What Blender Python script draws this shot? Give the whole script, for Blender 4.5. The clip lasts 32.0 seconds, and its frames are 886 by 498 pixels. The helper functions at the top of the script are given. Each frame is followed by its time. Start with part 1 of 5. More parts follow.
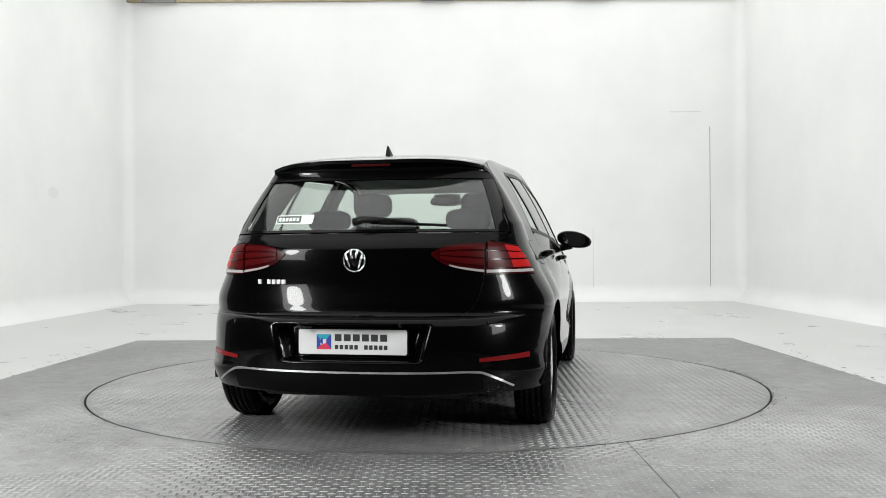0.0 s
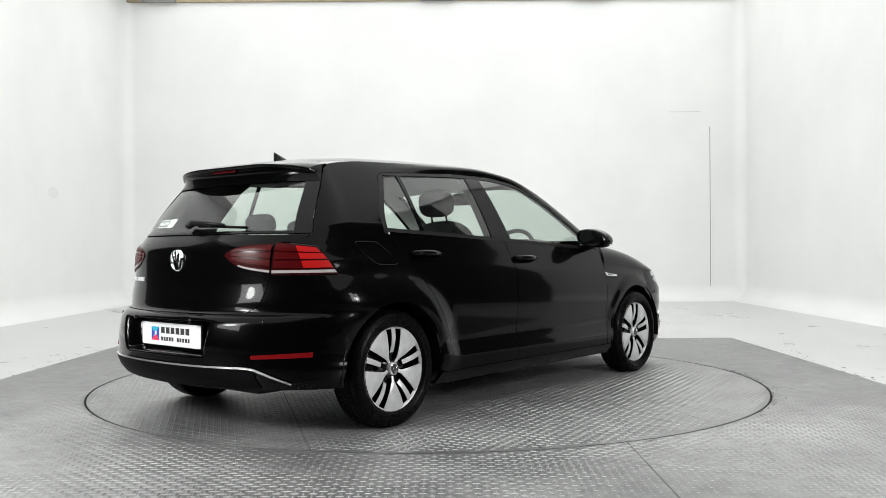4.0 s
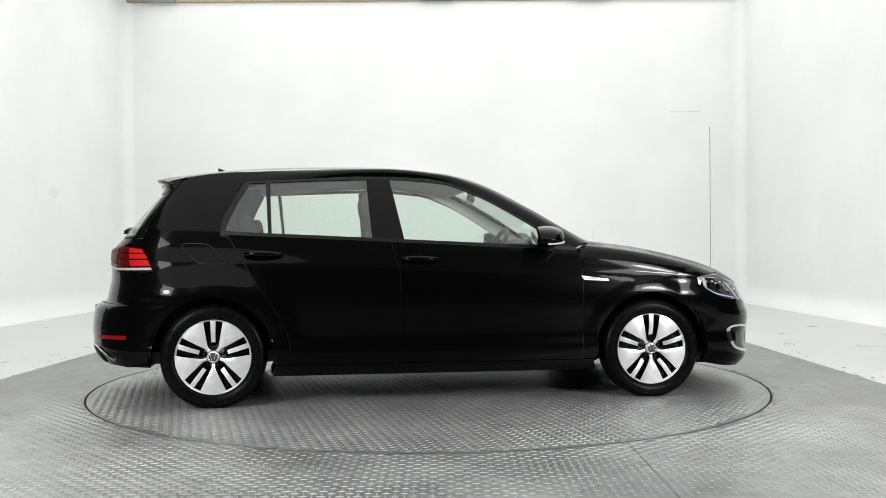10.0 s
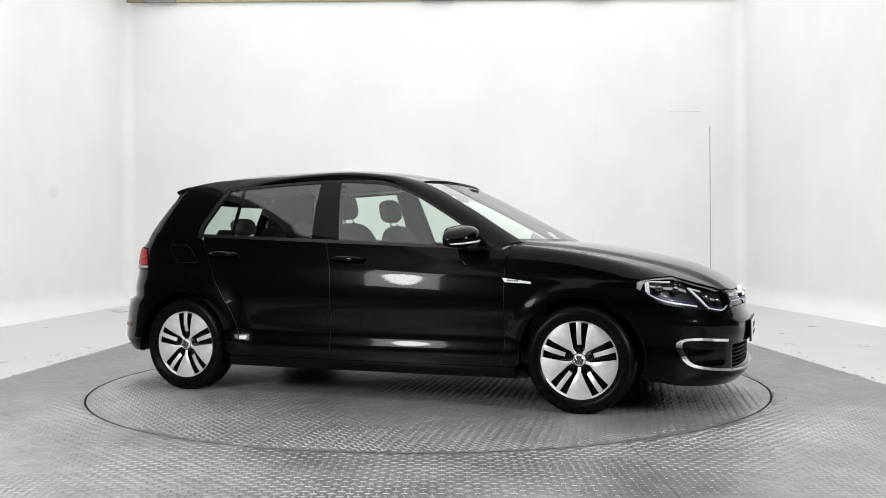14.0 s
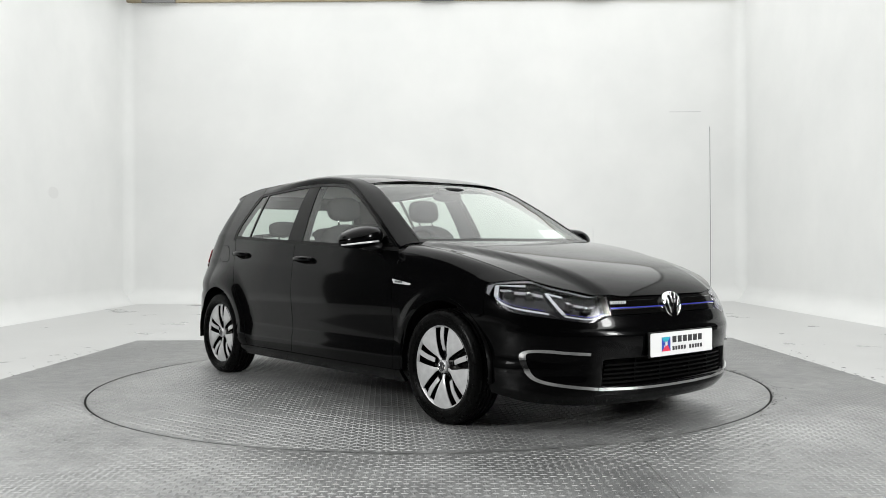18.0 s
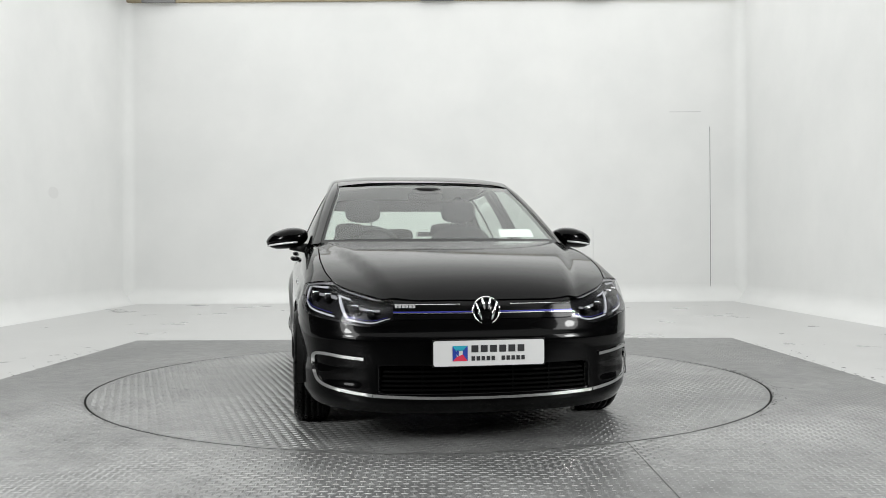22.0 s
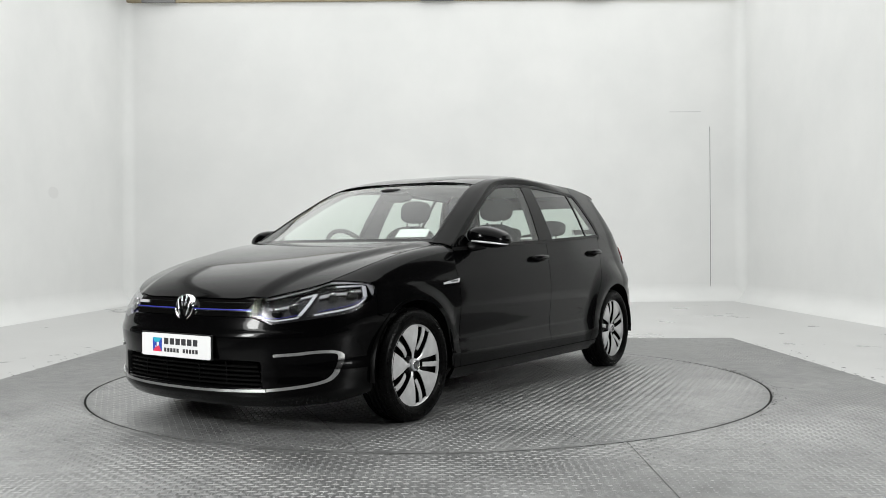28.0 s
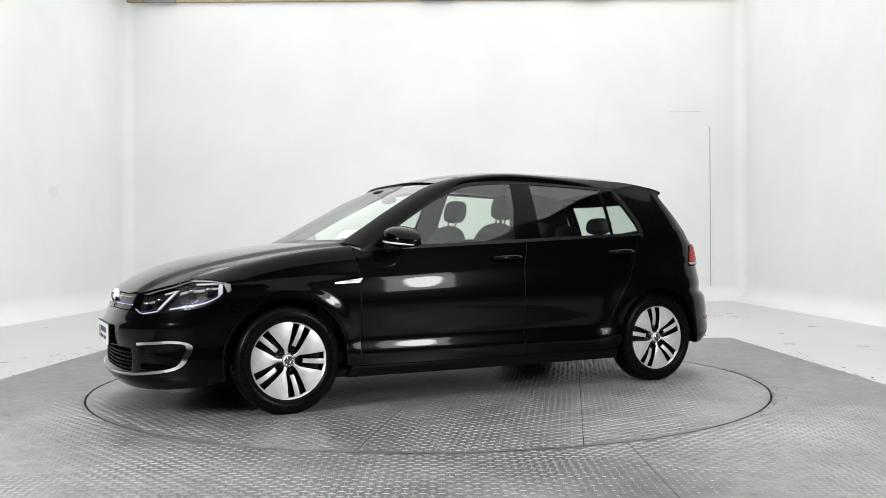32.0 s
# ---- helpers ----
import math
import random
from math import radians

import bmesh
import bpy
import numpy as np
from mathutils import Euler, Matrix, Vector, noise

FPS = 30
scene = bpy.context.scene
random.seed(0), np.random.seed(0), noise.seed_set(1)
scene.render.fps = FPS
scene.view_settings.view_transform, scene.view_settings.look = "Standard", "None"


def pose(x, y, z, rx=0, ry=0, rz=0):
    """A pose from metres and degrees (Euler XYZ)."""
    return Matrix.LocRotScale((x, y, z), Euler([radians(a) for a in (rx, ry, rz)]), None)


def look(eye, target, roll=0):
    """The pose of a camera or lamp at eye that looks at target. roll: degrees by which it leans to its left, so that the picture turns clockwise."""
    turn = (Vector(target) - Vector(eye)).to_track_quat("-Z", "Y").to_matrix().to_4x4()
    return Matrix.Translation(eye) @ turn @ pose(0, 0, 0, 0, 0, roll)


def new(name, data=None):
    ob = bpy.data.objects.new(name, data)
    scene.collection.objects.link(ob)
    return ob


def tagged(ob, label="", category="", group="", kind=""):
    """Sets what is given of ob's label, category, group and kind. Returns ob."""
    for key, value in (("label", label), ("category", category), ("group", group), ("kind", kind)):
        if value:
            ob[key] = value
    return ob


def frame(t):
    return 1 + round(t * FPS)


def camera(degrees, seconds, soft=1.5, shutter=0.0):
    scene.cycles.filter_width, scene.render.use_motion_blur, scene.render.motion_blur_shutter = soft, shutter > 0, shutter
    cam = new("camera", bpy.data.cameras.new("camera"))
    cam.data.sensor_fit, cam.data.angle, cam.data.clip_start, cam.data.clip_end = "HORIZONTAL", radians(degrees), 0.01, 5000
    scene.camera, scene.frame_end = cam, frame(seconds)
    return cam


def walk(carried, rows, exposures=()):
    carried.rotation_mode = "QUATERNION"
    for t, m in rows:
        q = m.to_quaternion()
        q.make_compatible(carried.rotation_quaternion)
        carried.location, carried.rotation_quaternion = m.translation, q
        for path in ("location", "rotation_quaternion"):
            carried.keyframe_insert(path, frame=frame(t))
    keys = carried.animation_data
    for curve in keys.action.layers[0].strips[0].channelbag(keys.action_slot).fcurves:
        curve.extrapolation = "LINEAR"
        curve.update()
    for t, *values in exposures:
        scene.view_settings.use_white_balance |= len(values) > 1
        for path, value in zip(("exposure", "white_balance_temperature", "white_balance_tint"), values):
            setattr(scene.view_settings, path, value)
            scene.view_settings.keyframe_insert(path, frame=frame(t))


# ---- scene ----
# The room's axes: x along the back wall, y away from the camera, z up; the turntable's axle is the origin.
cam = camera(53.75, 32.0, soft=0.85)
EYE = (0.134, -6.1334, 0.8958)
VIEW = look(EYE, (0.0954, -0.1336, 0.9156), -0.307)
walk(cam, [(0.0, VIEW), (32.0, VIEW)], exposures=[(0.0, -0.13), (7.0, -0.01), (11.0, -0.03), (17.0, -0.14), (23.0, -0.31), (28.0, -0.33), (32.0, -0.1)])

# ---- world and light ----
world = bpy.data.worlds.new("world")
scene.world = world
world.use_nodes = True
world.node_tree.nodes["Background"].inputs[0].default_value = (0.05, 0.05, 0.052, 1)
world.node_tree.nodes["Background"].inputs[1].default_value = 0.15


def area_lamp(name, eye, target, sx, sy, watts, colour=(0.985, 1.0, 0.985)):
    d = bpy.data.lights.new(name, "AREA")
    d.shape, d.size, d.size_y, d.energy, d.color = "RECTANGLE", sx, sy, watts, colour
    ob = new(name, d)
    ob.matrix_world = look(eye, target)
    return ob


area_lamp("ceiling_softbox_lamp", (0, 1.35, 5.58), (0, 1.35, 0), 10.8, 16.6, 820)
for px, py in ((-2.75, -3.6), (3.3, -3.5)):
    area_lamp("softbox_lamp", (px, py, 1.95), (0, 0.3, 0.9), 0.9, 1.7, 80)
    area_lamp("softbox_core_lamp", (px * 0.99, py * 0.99, 1.75), (0, 0.3, 0.8), 0.5, 0.8, 85).data.shape = "ELLIPSE"



# ---- materials ----
def mat(name, colour, rough=0.5, metal=0.0, coat=0.0, spec=0.5):
    m = bpy.data.materials.new(name)
    m.use_nodes = True
    b = m.node_tree.nodes["Principled BSDF"]
    b.inputs["Base Color"].default_value = (*colour, 1)
    b.inputs["Roughness"].default_value = rough
    b.inputs["Metallic"].default_value = metal
    b.inputs["Coat Weight"].default_value = coat
    b.inputs["Coat Roughness"].default_value = 0.02
    b.inputs["Specular IOR Level"].default_value = spec
    return m


def node(m, kind, **values):
    n = m.node_tree.nodes.new(kind)
    for k, v in values.items():
        n.inputs[k.replace("_", " ")].default_value = v
    return n


def mottled(m, scale, low, high, fine=0.0, fine_scale=400.0, rough=None, bump=0.0, bump_scale=200.0, detail=6.0, stains=0.0):
    """Two scales of variation in colour, roughness and relief, in metres of the thing's own space."""
    t = m.node_tree
    b = t.nodes["Principled BSDF"]
    co = t.nodes.new("ShaderNodeTexCoord")
    n = node(m, "ShaderNodeTexNoise", Scale=scale, Detail=detail, Roughness=0.6)
    t.links.new(co.outputs["Object"], n.inputs["Vector"])
    r = t.nodes.new("ShaderNodeValToRGB")
    r.color_ramp.elements[0].position, r.color_ramp.elements[1].position = 0.32, 0.68
    r.color_ramp.elements[0].color, r.color_ramp.elements[1].color = (*low, 1), (*high, 1)
    t.links.new(n.outputs["Fac"], r.inputs["Fac"])
    out = r.outputs["Color"]
    if fine:
        f = node(m, "ShaderNodeTexNoise", Scale=fine_scale, Detail=3.0)
        t.links.new(co.outputs["Object"], f.inputs["Vector"])
        x = t.nodes.new("ShaderNodeMix")
        x.data_type, x.blend_type = "RGBA", "OVERLAY"
        x.inputs["Factor"].default_value = fine
        t.links.new(out, x.inputs["A"])
        t.links.new(f.outputs["Fac"], x.inputs["B"])
        out = x.outputs["Result"]
    if stains:
        f = node(m, "ShaderNodeTexNoise", Scale=9.0, Detail=8.0, Roughness=0.7)
        t.links.new(co.outputs["Object"], f.inputs["Vector"])
        g = t.nodes.new("ShaderNodeMapRange")
        g.inputs["From Min"].default_value, g.inputs["From Max"].default_value = 0.3, 0.6
        g.inputs["To Min"].default_value, g.inputs["To Max"].default_value = 1 - stains, 1.06
        t.links.new(f.outputs["Fac"], g.inputs["Value"])
        x = t.nodes.new("ShaderNodeMix")
        x.data_type, x.blend_type = "RGBA", "MULTIPLY"
        x.inputs["Factor"].default_value = 1.0
        t.links.new(out, x.inputs["A"])
        t.links.new(g.outputs["Result"], x.inputs["B"])
        out = x.outputs["Result"]
    t.links.new(out, b.inputs["Base Color"])
    if rough:
        k = t.nodes.new("ShaderNodeMapRange")
        k.inputs["To Min"].default_value, k.inputs["To Max"].default_value = rough
        t.links.new(n.outputs["Fac"], k.inputs["Value"])
        t.links.new(k.outputs["Result"], b.inputs["Roughness"])
    if bump:
        f = node(m, "ShaderNodeTexNoise", Scale=bump_scale, Detail=4.0)
        t.links.new(co.outputs["Object"], f.inputs["Vector"])
        u = t.nodes.new("ShaderNodeBump")
        u.inputs["Strength"].default_value, u.inputs["Distance"].default_value = bump, 0.002
        t.links.new(f.outputs["Fac"], u.inputs["Height"])
        t.links.new(u.outputs["Normal"], b.inputs["Normal"])
    return m


WALL = mottled(mat("white_wall_paint", (0.8, 0.8, 0.8), 0.32), 0.7, (0.76, 0.765, 0.76), (0.82, 0.822, 0.815), 0.1, 60, (0.25, 0.45), 0.15, 30)
WHITE_FLOOR = mottled(mat("white_floor_paint", (0.8, 0.8, 0.8), 0.3), 1.1, (0.5, 0.5, 0.495), (0.58, 0.58, 0.575), 0.15, 90, (0.2, 0.4), 0.2, 60)
CEILING = mottled(mat("ceiling_paint", (0.7, 0.7, 0.7), 0.8), 1.0, (0.66, 0.66, 0.66), (0.74, 0.74, 0.735))
# the dimness of the room behind the camera is put into this near-black colour
DARK_WALL = mottled(mat("near_black_unseen_wall", (0.02, 0.02, 0.02), 0.9), 2.0, (0.004, 0.004, 0.0042), (0.012, 0.012, 0.012))
STEEL = mottled(mat("worn_tread_plate", (0.4, 0.4, 0.4), 0.5, 0.6), 1.3, (0.15, 0.151, 0.151), (0.305, 0.306, 0.305), 0.75, 130, (0.26, 0.46), 0.5, 220, 9.0, 0.42)
TREAD = mottled(mat("polished_tread", (0.4, 0.4, 0.4), 0.4, 0.65), 2.0, (0.21, 0.21, 0.21), (0.36, 0.36, 0.357), 0.3, 120, (0.24, 0.42))
GAP = mat("black_gap", (0.012, 0.012, 0.012), 0.8, 0.0, 0.0, 0.1)
GRIME = mottled(mat("grime", (0.06, 0.06, 0.06), 0.8), 30.0, (0.03, 0.03, 0.03), (0.13, 0.13, 0.125))
TIMBER = mottled(mat("tan_timber", (0.4, 0.32, 0.2), 0.7), 4.0, (0.3, 0.25, 0.17), (0.42, 0.36, 0.25))
SEAM = mat("wall_seam", (0.2, 0.2, 0.2), 0.7)
SEAM_FAINT = mat("filled_seam", (0.55, 0.55, 0.55), 0.7)


# ---- mesh helpers ----
def mesh(name, verts, faces, material, smooth=False):
    me = bpy.data.meshes.new(name)
    me.from_pydata([tuple(map(float, v)) for v in verts], [], faces)
    me.materials.append(material)
    if smooth:
        me.polygons.foreach_set("use_smooth", [True] * len(me.polygons))
    me.update()
    return me


def part(name, me, parent, label="", material=None, m=None):
    """Links a mesh or bmesh as one object under a thing or a part."""
    if isinstance(me, bmesh.types.BMesh):
        d = bpy.data.meshes.new(name)
        me.to_mesh(d)
        me.free()
        d.materials.append(material)
        me = d
    ob = new(name, me)
    ob.parent = parent
    if m is not None:
        ob.matrix_basis = m
    if label:
        ob["label"] = label
    return ob


def box(x0, x1, y0, y1, z0, z1, bevel=0.0, seg=2):
    bm = bmesh.new()
    bmesh.ops.create_cube(bm, size=1)
    for v in bm.verts:
        v.co = ((x0 + x1) / 2 + v.co.x * (x1 - x0), (y0 + y1) / 2 + v.co.y * (y1 - y0), (z0 + z1) / 2 + v.co.z * (z1 - z0))
    if bevel:
        bmesh.ops.bevel(bm, geom=bm.edges[:], offset=bevel, segments=seg, profile=0.5, affect="EDGES")
    return bm


# ---- the room ----
XL, XR, YB, YF, ZC = -5.75, 5.5, 9.75, -10.5, 5.62
YW = 1.0        # where the white side walls end
CX0, CX1, CY1 = -3.08, 3.03, 2.85   # the steel platform
DISC = 2.2373


def structure(name, bm, material, label, category):
    ob = part(name, bm, None, label, material)
    return tagged(ob, label, category, kind="structure")


structure("wall_back", box(XL - 0.2, XR + 0.2, YB, YB + 0.2, -0.1, ZC), WALL, "smooth white painted studio back wall", "wall")
structure("wall_left", box(XL - 0.2, XL, YW, YB, -0.1, ZC), WALL, "smooth white painted studio side wall", "wall")
structure("wall_right", box(XR, XR + 0.2, YW, YB, -0.1, ZC), WALL, "smooth white painted studio side wall", "wall")
# unseen walls, coloured near black so that the car's sides reflect darkness
structure("wall_dark_left", box(XL - 0.2, XL, YF, YW, -0.1, ZC), DARK_WALL, "unseen near-black side wall behind the camera, added for dark reflections", "wall")
structure("wall_dark_right", box(XR, XR + 0.2, YF, YW, -0.1, ZC), DARK_WALL, "unseen near-black side wall behind the camera, added for dark reflections", "wall")
structure("wall_front", box(XL - 0.2, XR + 0.2, YF - 0.2, YF, -0.1, ZC), DARK_WALL, "unseen near-black wall behind the camera, added for dark reflections", "wall")
structure("ceiling", box(XL - 0.2, XR + 0.2, YF - 0.2, YB + 0.2, ZC, ZC + 0.15), CEILING, "pale painted studio ceiling", "ceiling")
structure("floor", box(XL - 0.2, XR + 0.2, YF - 0.2, YB + 0.2, -0.25, -0.01), WHITE_FLOOR, "glossy white painted concrete floor", "floor")


def cove(corner, end, u, v, r, label):
    """A rounded fillet along an inner corner: u and v point from the corner along its two surfaces."""
    a, e, u, v = (np.array(p, float) for p in (corner, end, u, v))
    arc = [u * r * (1 - math.sin(t)) + v * r * (1 - math.cos(t)) for t in np.linspace(0, math.pi / 2, 17)]
    back = [arc[-1], -0.004 * (u + v), arc[0]]
    n = len(arc)
    verts = [a + p for p in arc] + [e + p for p in arc] + [a + p for p in back] + [e + p for p in back]
    faces = [(i, i + 1, n + i + 1, n + i) for i in range(n - 1)] + [(2 * n + i, 2 * n + i + 1, 2 * n + i + 4, 2 * n + i + 3) for i in range(2)]
    ob = new("trim_cove", mesh("trim_cove", verts, faces, WALL, True))
    tagged(ob, label, "wall", kind="structure")


cove((XL, YB, -0.01), (XL, YB, ZC), (1, 0, 0), (0, -1, 0), 0.2, "white rounded corner between the studio walls")
cove((XR, YB, -0.01), (XR, YB, ZC), (-1, 0, 0), (0, -1, 0), 0.2, "white rounded corner between the studio walls")
cove((XL, YB, -0.01), (XR, YB, -0.01), (0, -1, 0), (0, 0, 1), 0.3, "white rounded foot of the back wall")
cove((XL, YB, -0.01), (XL, YW, -0.01), (1, 0, 0), (0, 0, 1), 0.3, "white rounded foot of the side wall")
cove((XR, YB, -0.01), (XR, YW, -0.01), (-1, 0, 0), (0, 0, 1), 0.3, "white rounded foot of the side wall")


# ---- the car's surface ----
def tab(*pairs):
    """A smooth monotone curve through a few (x, y) pairs, for numpy arrays."""
    xs = np.array(pairs[0::2], float)
    ys = np.array(pairs[1::2], float)
    h = np.diff(xs)
    d = np.diff(ys) / h
    m = np.zeros_like(ys)
    m[0], m[-1] = d[0], d[-1]
    for i in range(1, len(xs) - 1):
        if d[i - 1] * d[i] > 0:
            w1, w2 = 2 * h[i] + h[i - 1], h[i] + 2 * h[i - 1]
            m[i] = (w1 + w2) / (w1 / d[i - 1] + w2 / d[i])

    def f(x):
        x = np.clip(np.asarray(x, float), xs[0], xs[-1])
        i = np.clip(np.searchsorted(xs, x) - 1, 0, len(xs) - 2)
        t = (x - xs[i]) / h[i]
        return ((2 * t ** 3 - 3 * t ** 2 + 1) * ys[i] + (t ** 3 - 2 * t ** 2 + t) * h[i] * m[i]
                + (3 * t ** 2 - 2 * t ** 3) * ys[i + 1] + (t ** 3 - t ** 2) * h[i] * m[i + 1])
    return f


def step(a, b, x):
    t = np.clip((np.asarray(x, float) - a) / (b - a), 0, 1)
    return t * t * (3 - 2 * t)


def path(*points):
    """A curve of 0..1 through points, by chord length, smooth."""
    p = np.array(points, float)
    s = np.concatenate([[0], np.cumsum(np.linalg.norm(np.diff(p, axis=0), axis=1))])
    s /= s[-1]
    fs = [tab(*[v for pair in zip(s, p[:, k]) for v in pair]) for k in range(p.shape[1])]
    return lambda a: np.stack([f(a) for f in fs], -1)


def knots(ts, *points):
    """A curve through points at given parameters."""
    p = np.array(points, float)
    fs = [tab(*[v for pair in zip(ts, p[:, k]) for v in pair]) for k in range(p.shape[1])]
    return lambda a: np.stack([f(a) for f in fs], -1)


NF = 2.65
AXLE, HUB_Z, HUB_Y = 1.3145, 0.296, 0.862
front_x = tab(0.13, 2.09, 0.17, 2.14, 0.21, 2.165, 0.3, 2.165, 0.44, 2.18, 0.485, 2.181, 0.505, 2.175, 0.525, 2.162, 0.57, 2.144, 0.62, 2.123, 0.67, 2.1, 0.71, 2.06, 0.76, 2.0, 0.85, 1.9)
rear_x = tab(0.17, -1.99, 0.22, -2.04, 0.3, -2.11, 0.36, -2.132, 0.47, -2.147, 0.55, -2.142, 0.585, -2.118, 0.61, -2.068, 0.66, -2.05, 0.72, -2.032, 0.745, -2.027, 0.84, -2.022, 0.88, -2.019, 0.91, -2.014,
             0.945, -1.99, 0.97, -1.966, 0.99, -1.947, 1.01, -1.929, 1.15, -1.808, 1.3, -1.657, 1.4, -1.55)
plan = tab(-2.0, -0.055, -1.6, -0.028, -1.2, -0.008, -0.6, 0.0, 0.2, 0.0, 0.9, -0.01, 1.35, -0.02, 1.6, -0.034, 2.0, -0.065)
section = tab(0.15, 0.828, 0.19, 0.85, 0.235, 0.87, 0.3, 0.8755, 0.325, 0.875, 0.345, 0.8715, 0.372, 0.8645, 0.4, 0.862, 0.44, 0.8635, 0.5, 0.869, 0.58, 0.876, 0.64, 0.878, 0.7, 0.8762, 0.74, 0.8722, 0.77, 0.8682,
              0.797, 0.8635, 0.802, 0.8618, 0.81, 0.859, 0.86, 0.843, 0.9, 0.831, 0.94, 0.8185, 0.965, 0.8105, 0.982, 0.8055, 1.0, 0.797, 1.1, 0.752, 1.2, 0.703, 1.3, 0.647, 1.36, 0.606, 1.42, 0.55)


def shear(x, z):
    return 0.048 * (np.clip(x, -2.0, 1.3) + 0.27) * step(0.4, 0.75, z) * (1 - 0.75 * step(1.0, 1.36, z))


def width(x, z):
    flare = 0
    for cx, bulge, reach, foot in ((-AXLE, 0.036, 0.55, 0.15), (AXLE, 0.011, 0.45, 0.28)):
        r = np.hypot(x - cx, z - HUB_Z)
        flare = flare + bulge * (1 - step(0.37, reach, r)) * step(foot, foot + 0.24, z)
    haunch = 0.0487 * step(-0.5, -1.6, x) * step(0.62, 0.95, z)
    return plan(x) + section(z + shear(x, z)) + flare - haunch


def corner_f(z):
    return 1.5 + 0 * z


def corner_r(z):
    return np.interp(z, [0.6, 1.4], [-1.449, -1.5])


TURN = 0.6


def power_r(z):
    """How square the rear corner is, by height."""
    return np.interp(z, [0.32, 0.6, 1.25], [2.5, 2.12, 3.15])



def surface(q, z):
    """The car's left flank and its rounded ends: q runs along x on the flank and round the corners beyond."""
    q, z = np.asarray(q, float), np.asarray(z, float)
    xf, xr = corner_f(z), corner_r(z)
    x, y = q.copy() + 0 * z, width(q + 0 * z, z)
    pf = np.clip((q - xf) / TURN, 0, math.pi / 2)
    pr = np.clip((xr - q) / TURN, 0, math.pi / 2)
    wf, wr = width(xf, z), width(xr, z)
    fx, fy = xf + (front_x(z) - xf) * np.sin(pf) ** (2 / NF), wf * np.cos(pf) ** (2 / NF)
    rx, ry = xr + (rear_x(z) - xr) * np.sin(pr) ** (2 / power_r(z)), wr * np.cos(pr) ** (2 / power_r(z))
    x, y = np.where(q > xf, fx, x), np.where(q > xf, fy, y)
    x, y = np.where(q < xr, rx, x), np.where(q < xr, ry, y)
    return np.stack([x, y, z + 0 * q], -1)


def q_of_x(x, z):
    x, z = np.asarray(x, float), np.asarray(z, float)
    xf, xr = corner_f(z), corner_r(z)
    qf = xf + TURN * np.arcsin(np.clip((x - xf) / (front_x(z) - xf), 0, 1) ** (NF / 2))
    qr = xr - TURN * np.arcsin(np.clip((xr - x) / (xr - rear_x(z)), 0, 1) ** (power_r(z) / 2))
    return np.where(x > xf, qf, np.where(x < xr, qr, x))


def q_of_y(y, z, rear=False):
    y, z = np.asarray(y, float), np.asarray(z, float)
    x0 = corner_r(z) if rear else corner_f(z)
    phi = np.arccos(np.clip(y / width(x0, z), 0, 1) ** ((power_r(z) if rear else NF) / 2))
    return x0 - TURN * phi if rear else x0 + TURN * phi


def coons(bottom, top, left, right):
    """A patch between four curves of 0..1; bottom and top run with a, left and right with b."""
    def f(a, b):
        A, B = a[..., None], b[..., None]
        c0, c1, d0, d1 = bottom(a), top(a), left(b), right(b)
        p00, p10, p01, p11 = (c(np.array(float(k))) for c, k in ((bottom, 0), (bottom, 1), (top, 0), (top, 1)))
        return (1 - B) * c0 + B * c1 + (1 - A) * d0 + A * d1 - ((1 - A) * (1 - B) * p00 + A * (1 - B) * p10 + (1 - A) * B * p01 + A * B * p11)
    return f


def straight(p, r):
    p, r = np.array(p, float), np.array(r, float)
    return lambda a: p + (r - p) * np.asarray(a, float)[..., None]


def on_surface(f):
    def g(a, b):
        w = f(a, b)
        return surface(w[..., 0], w[..., 1])
    return g


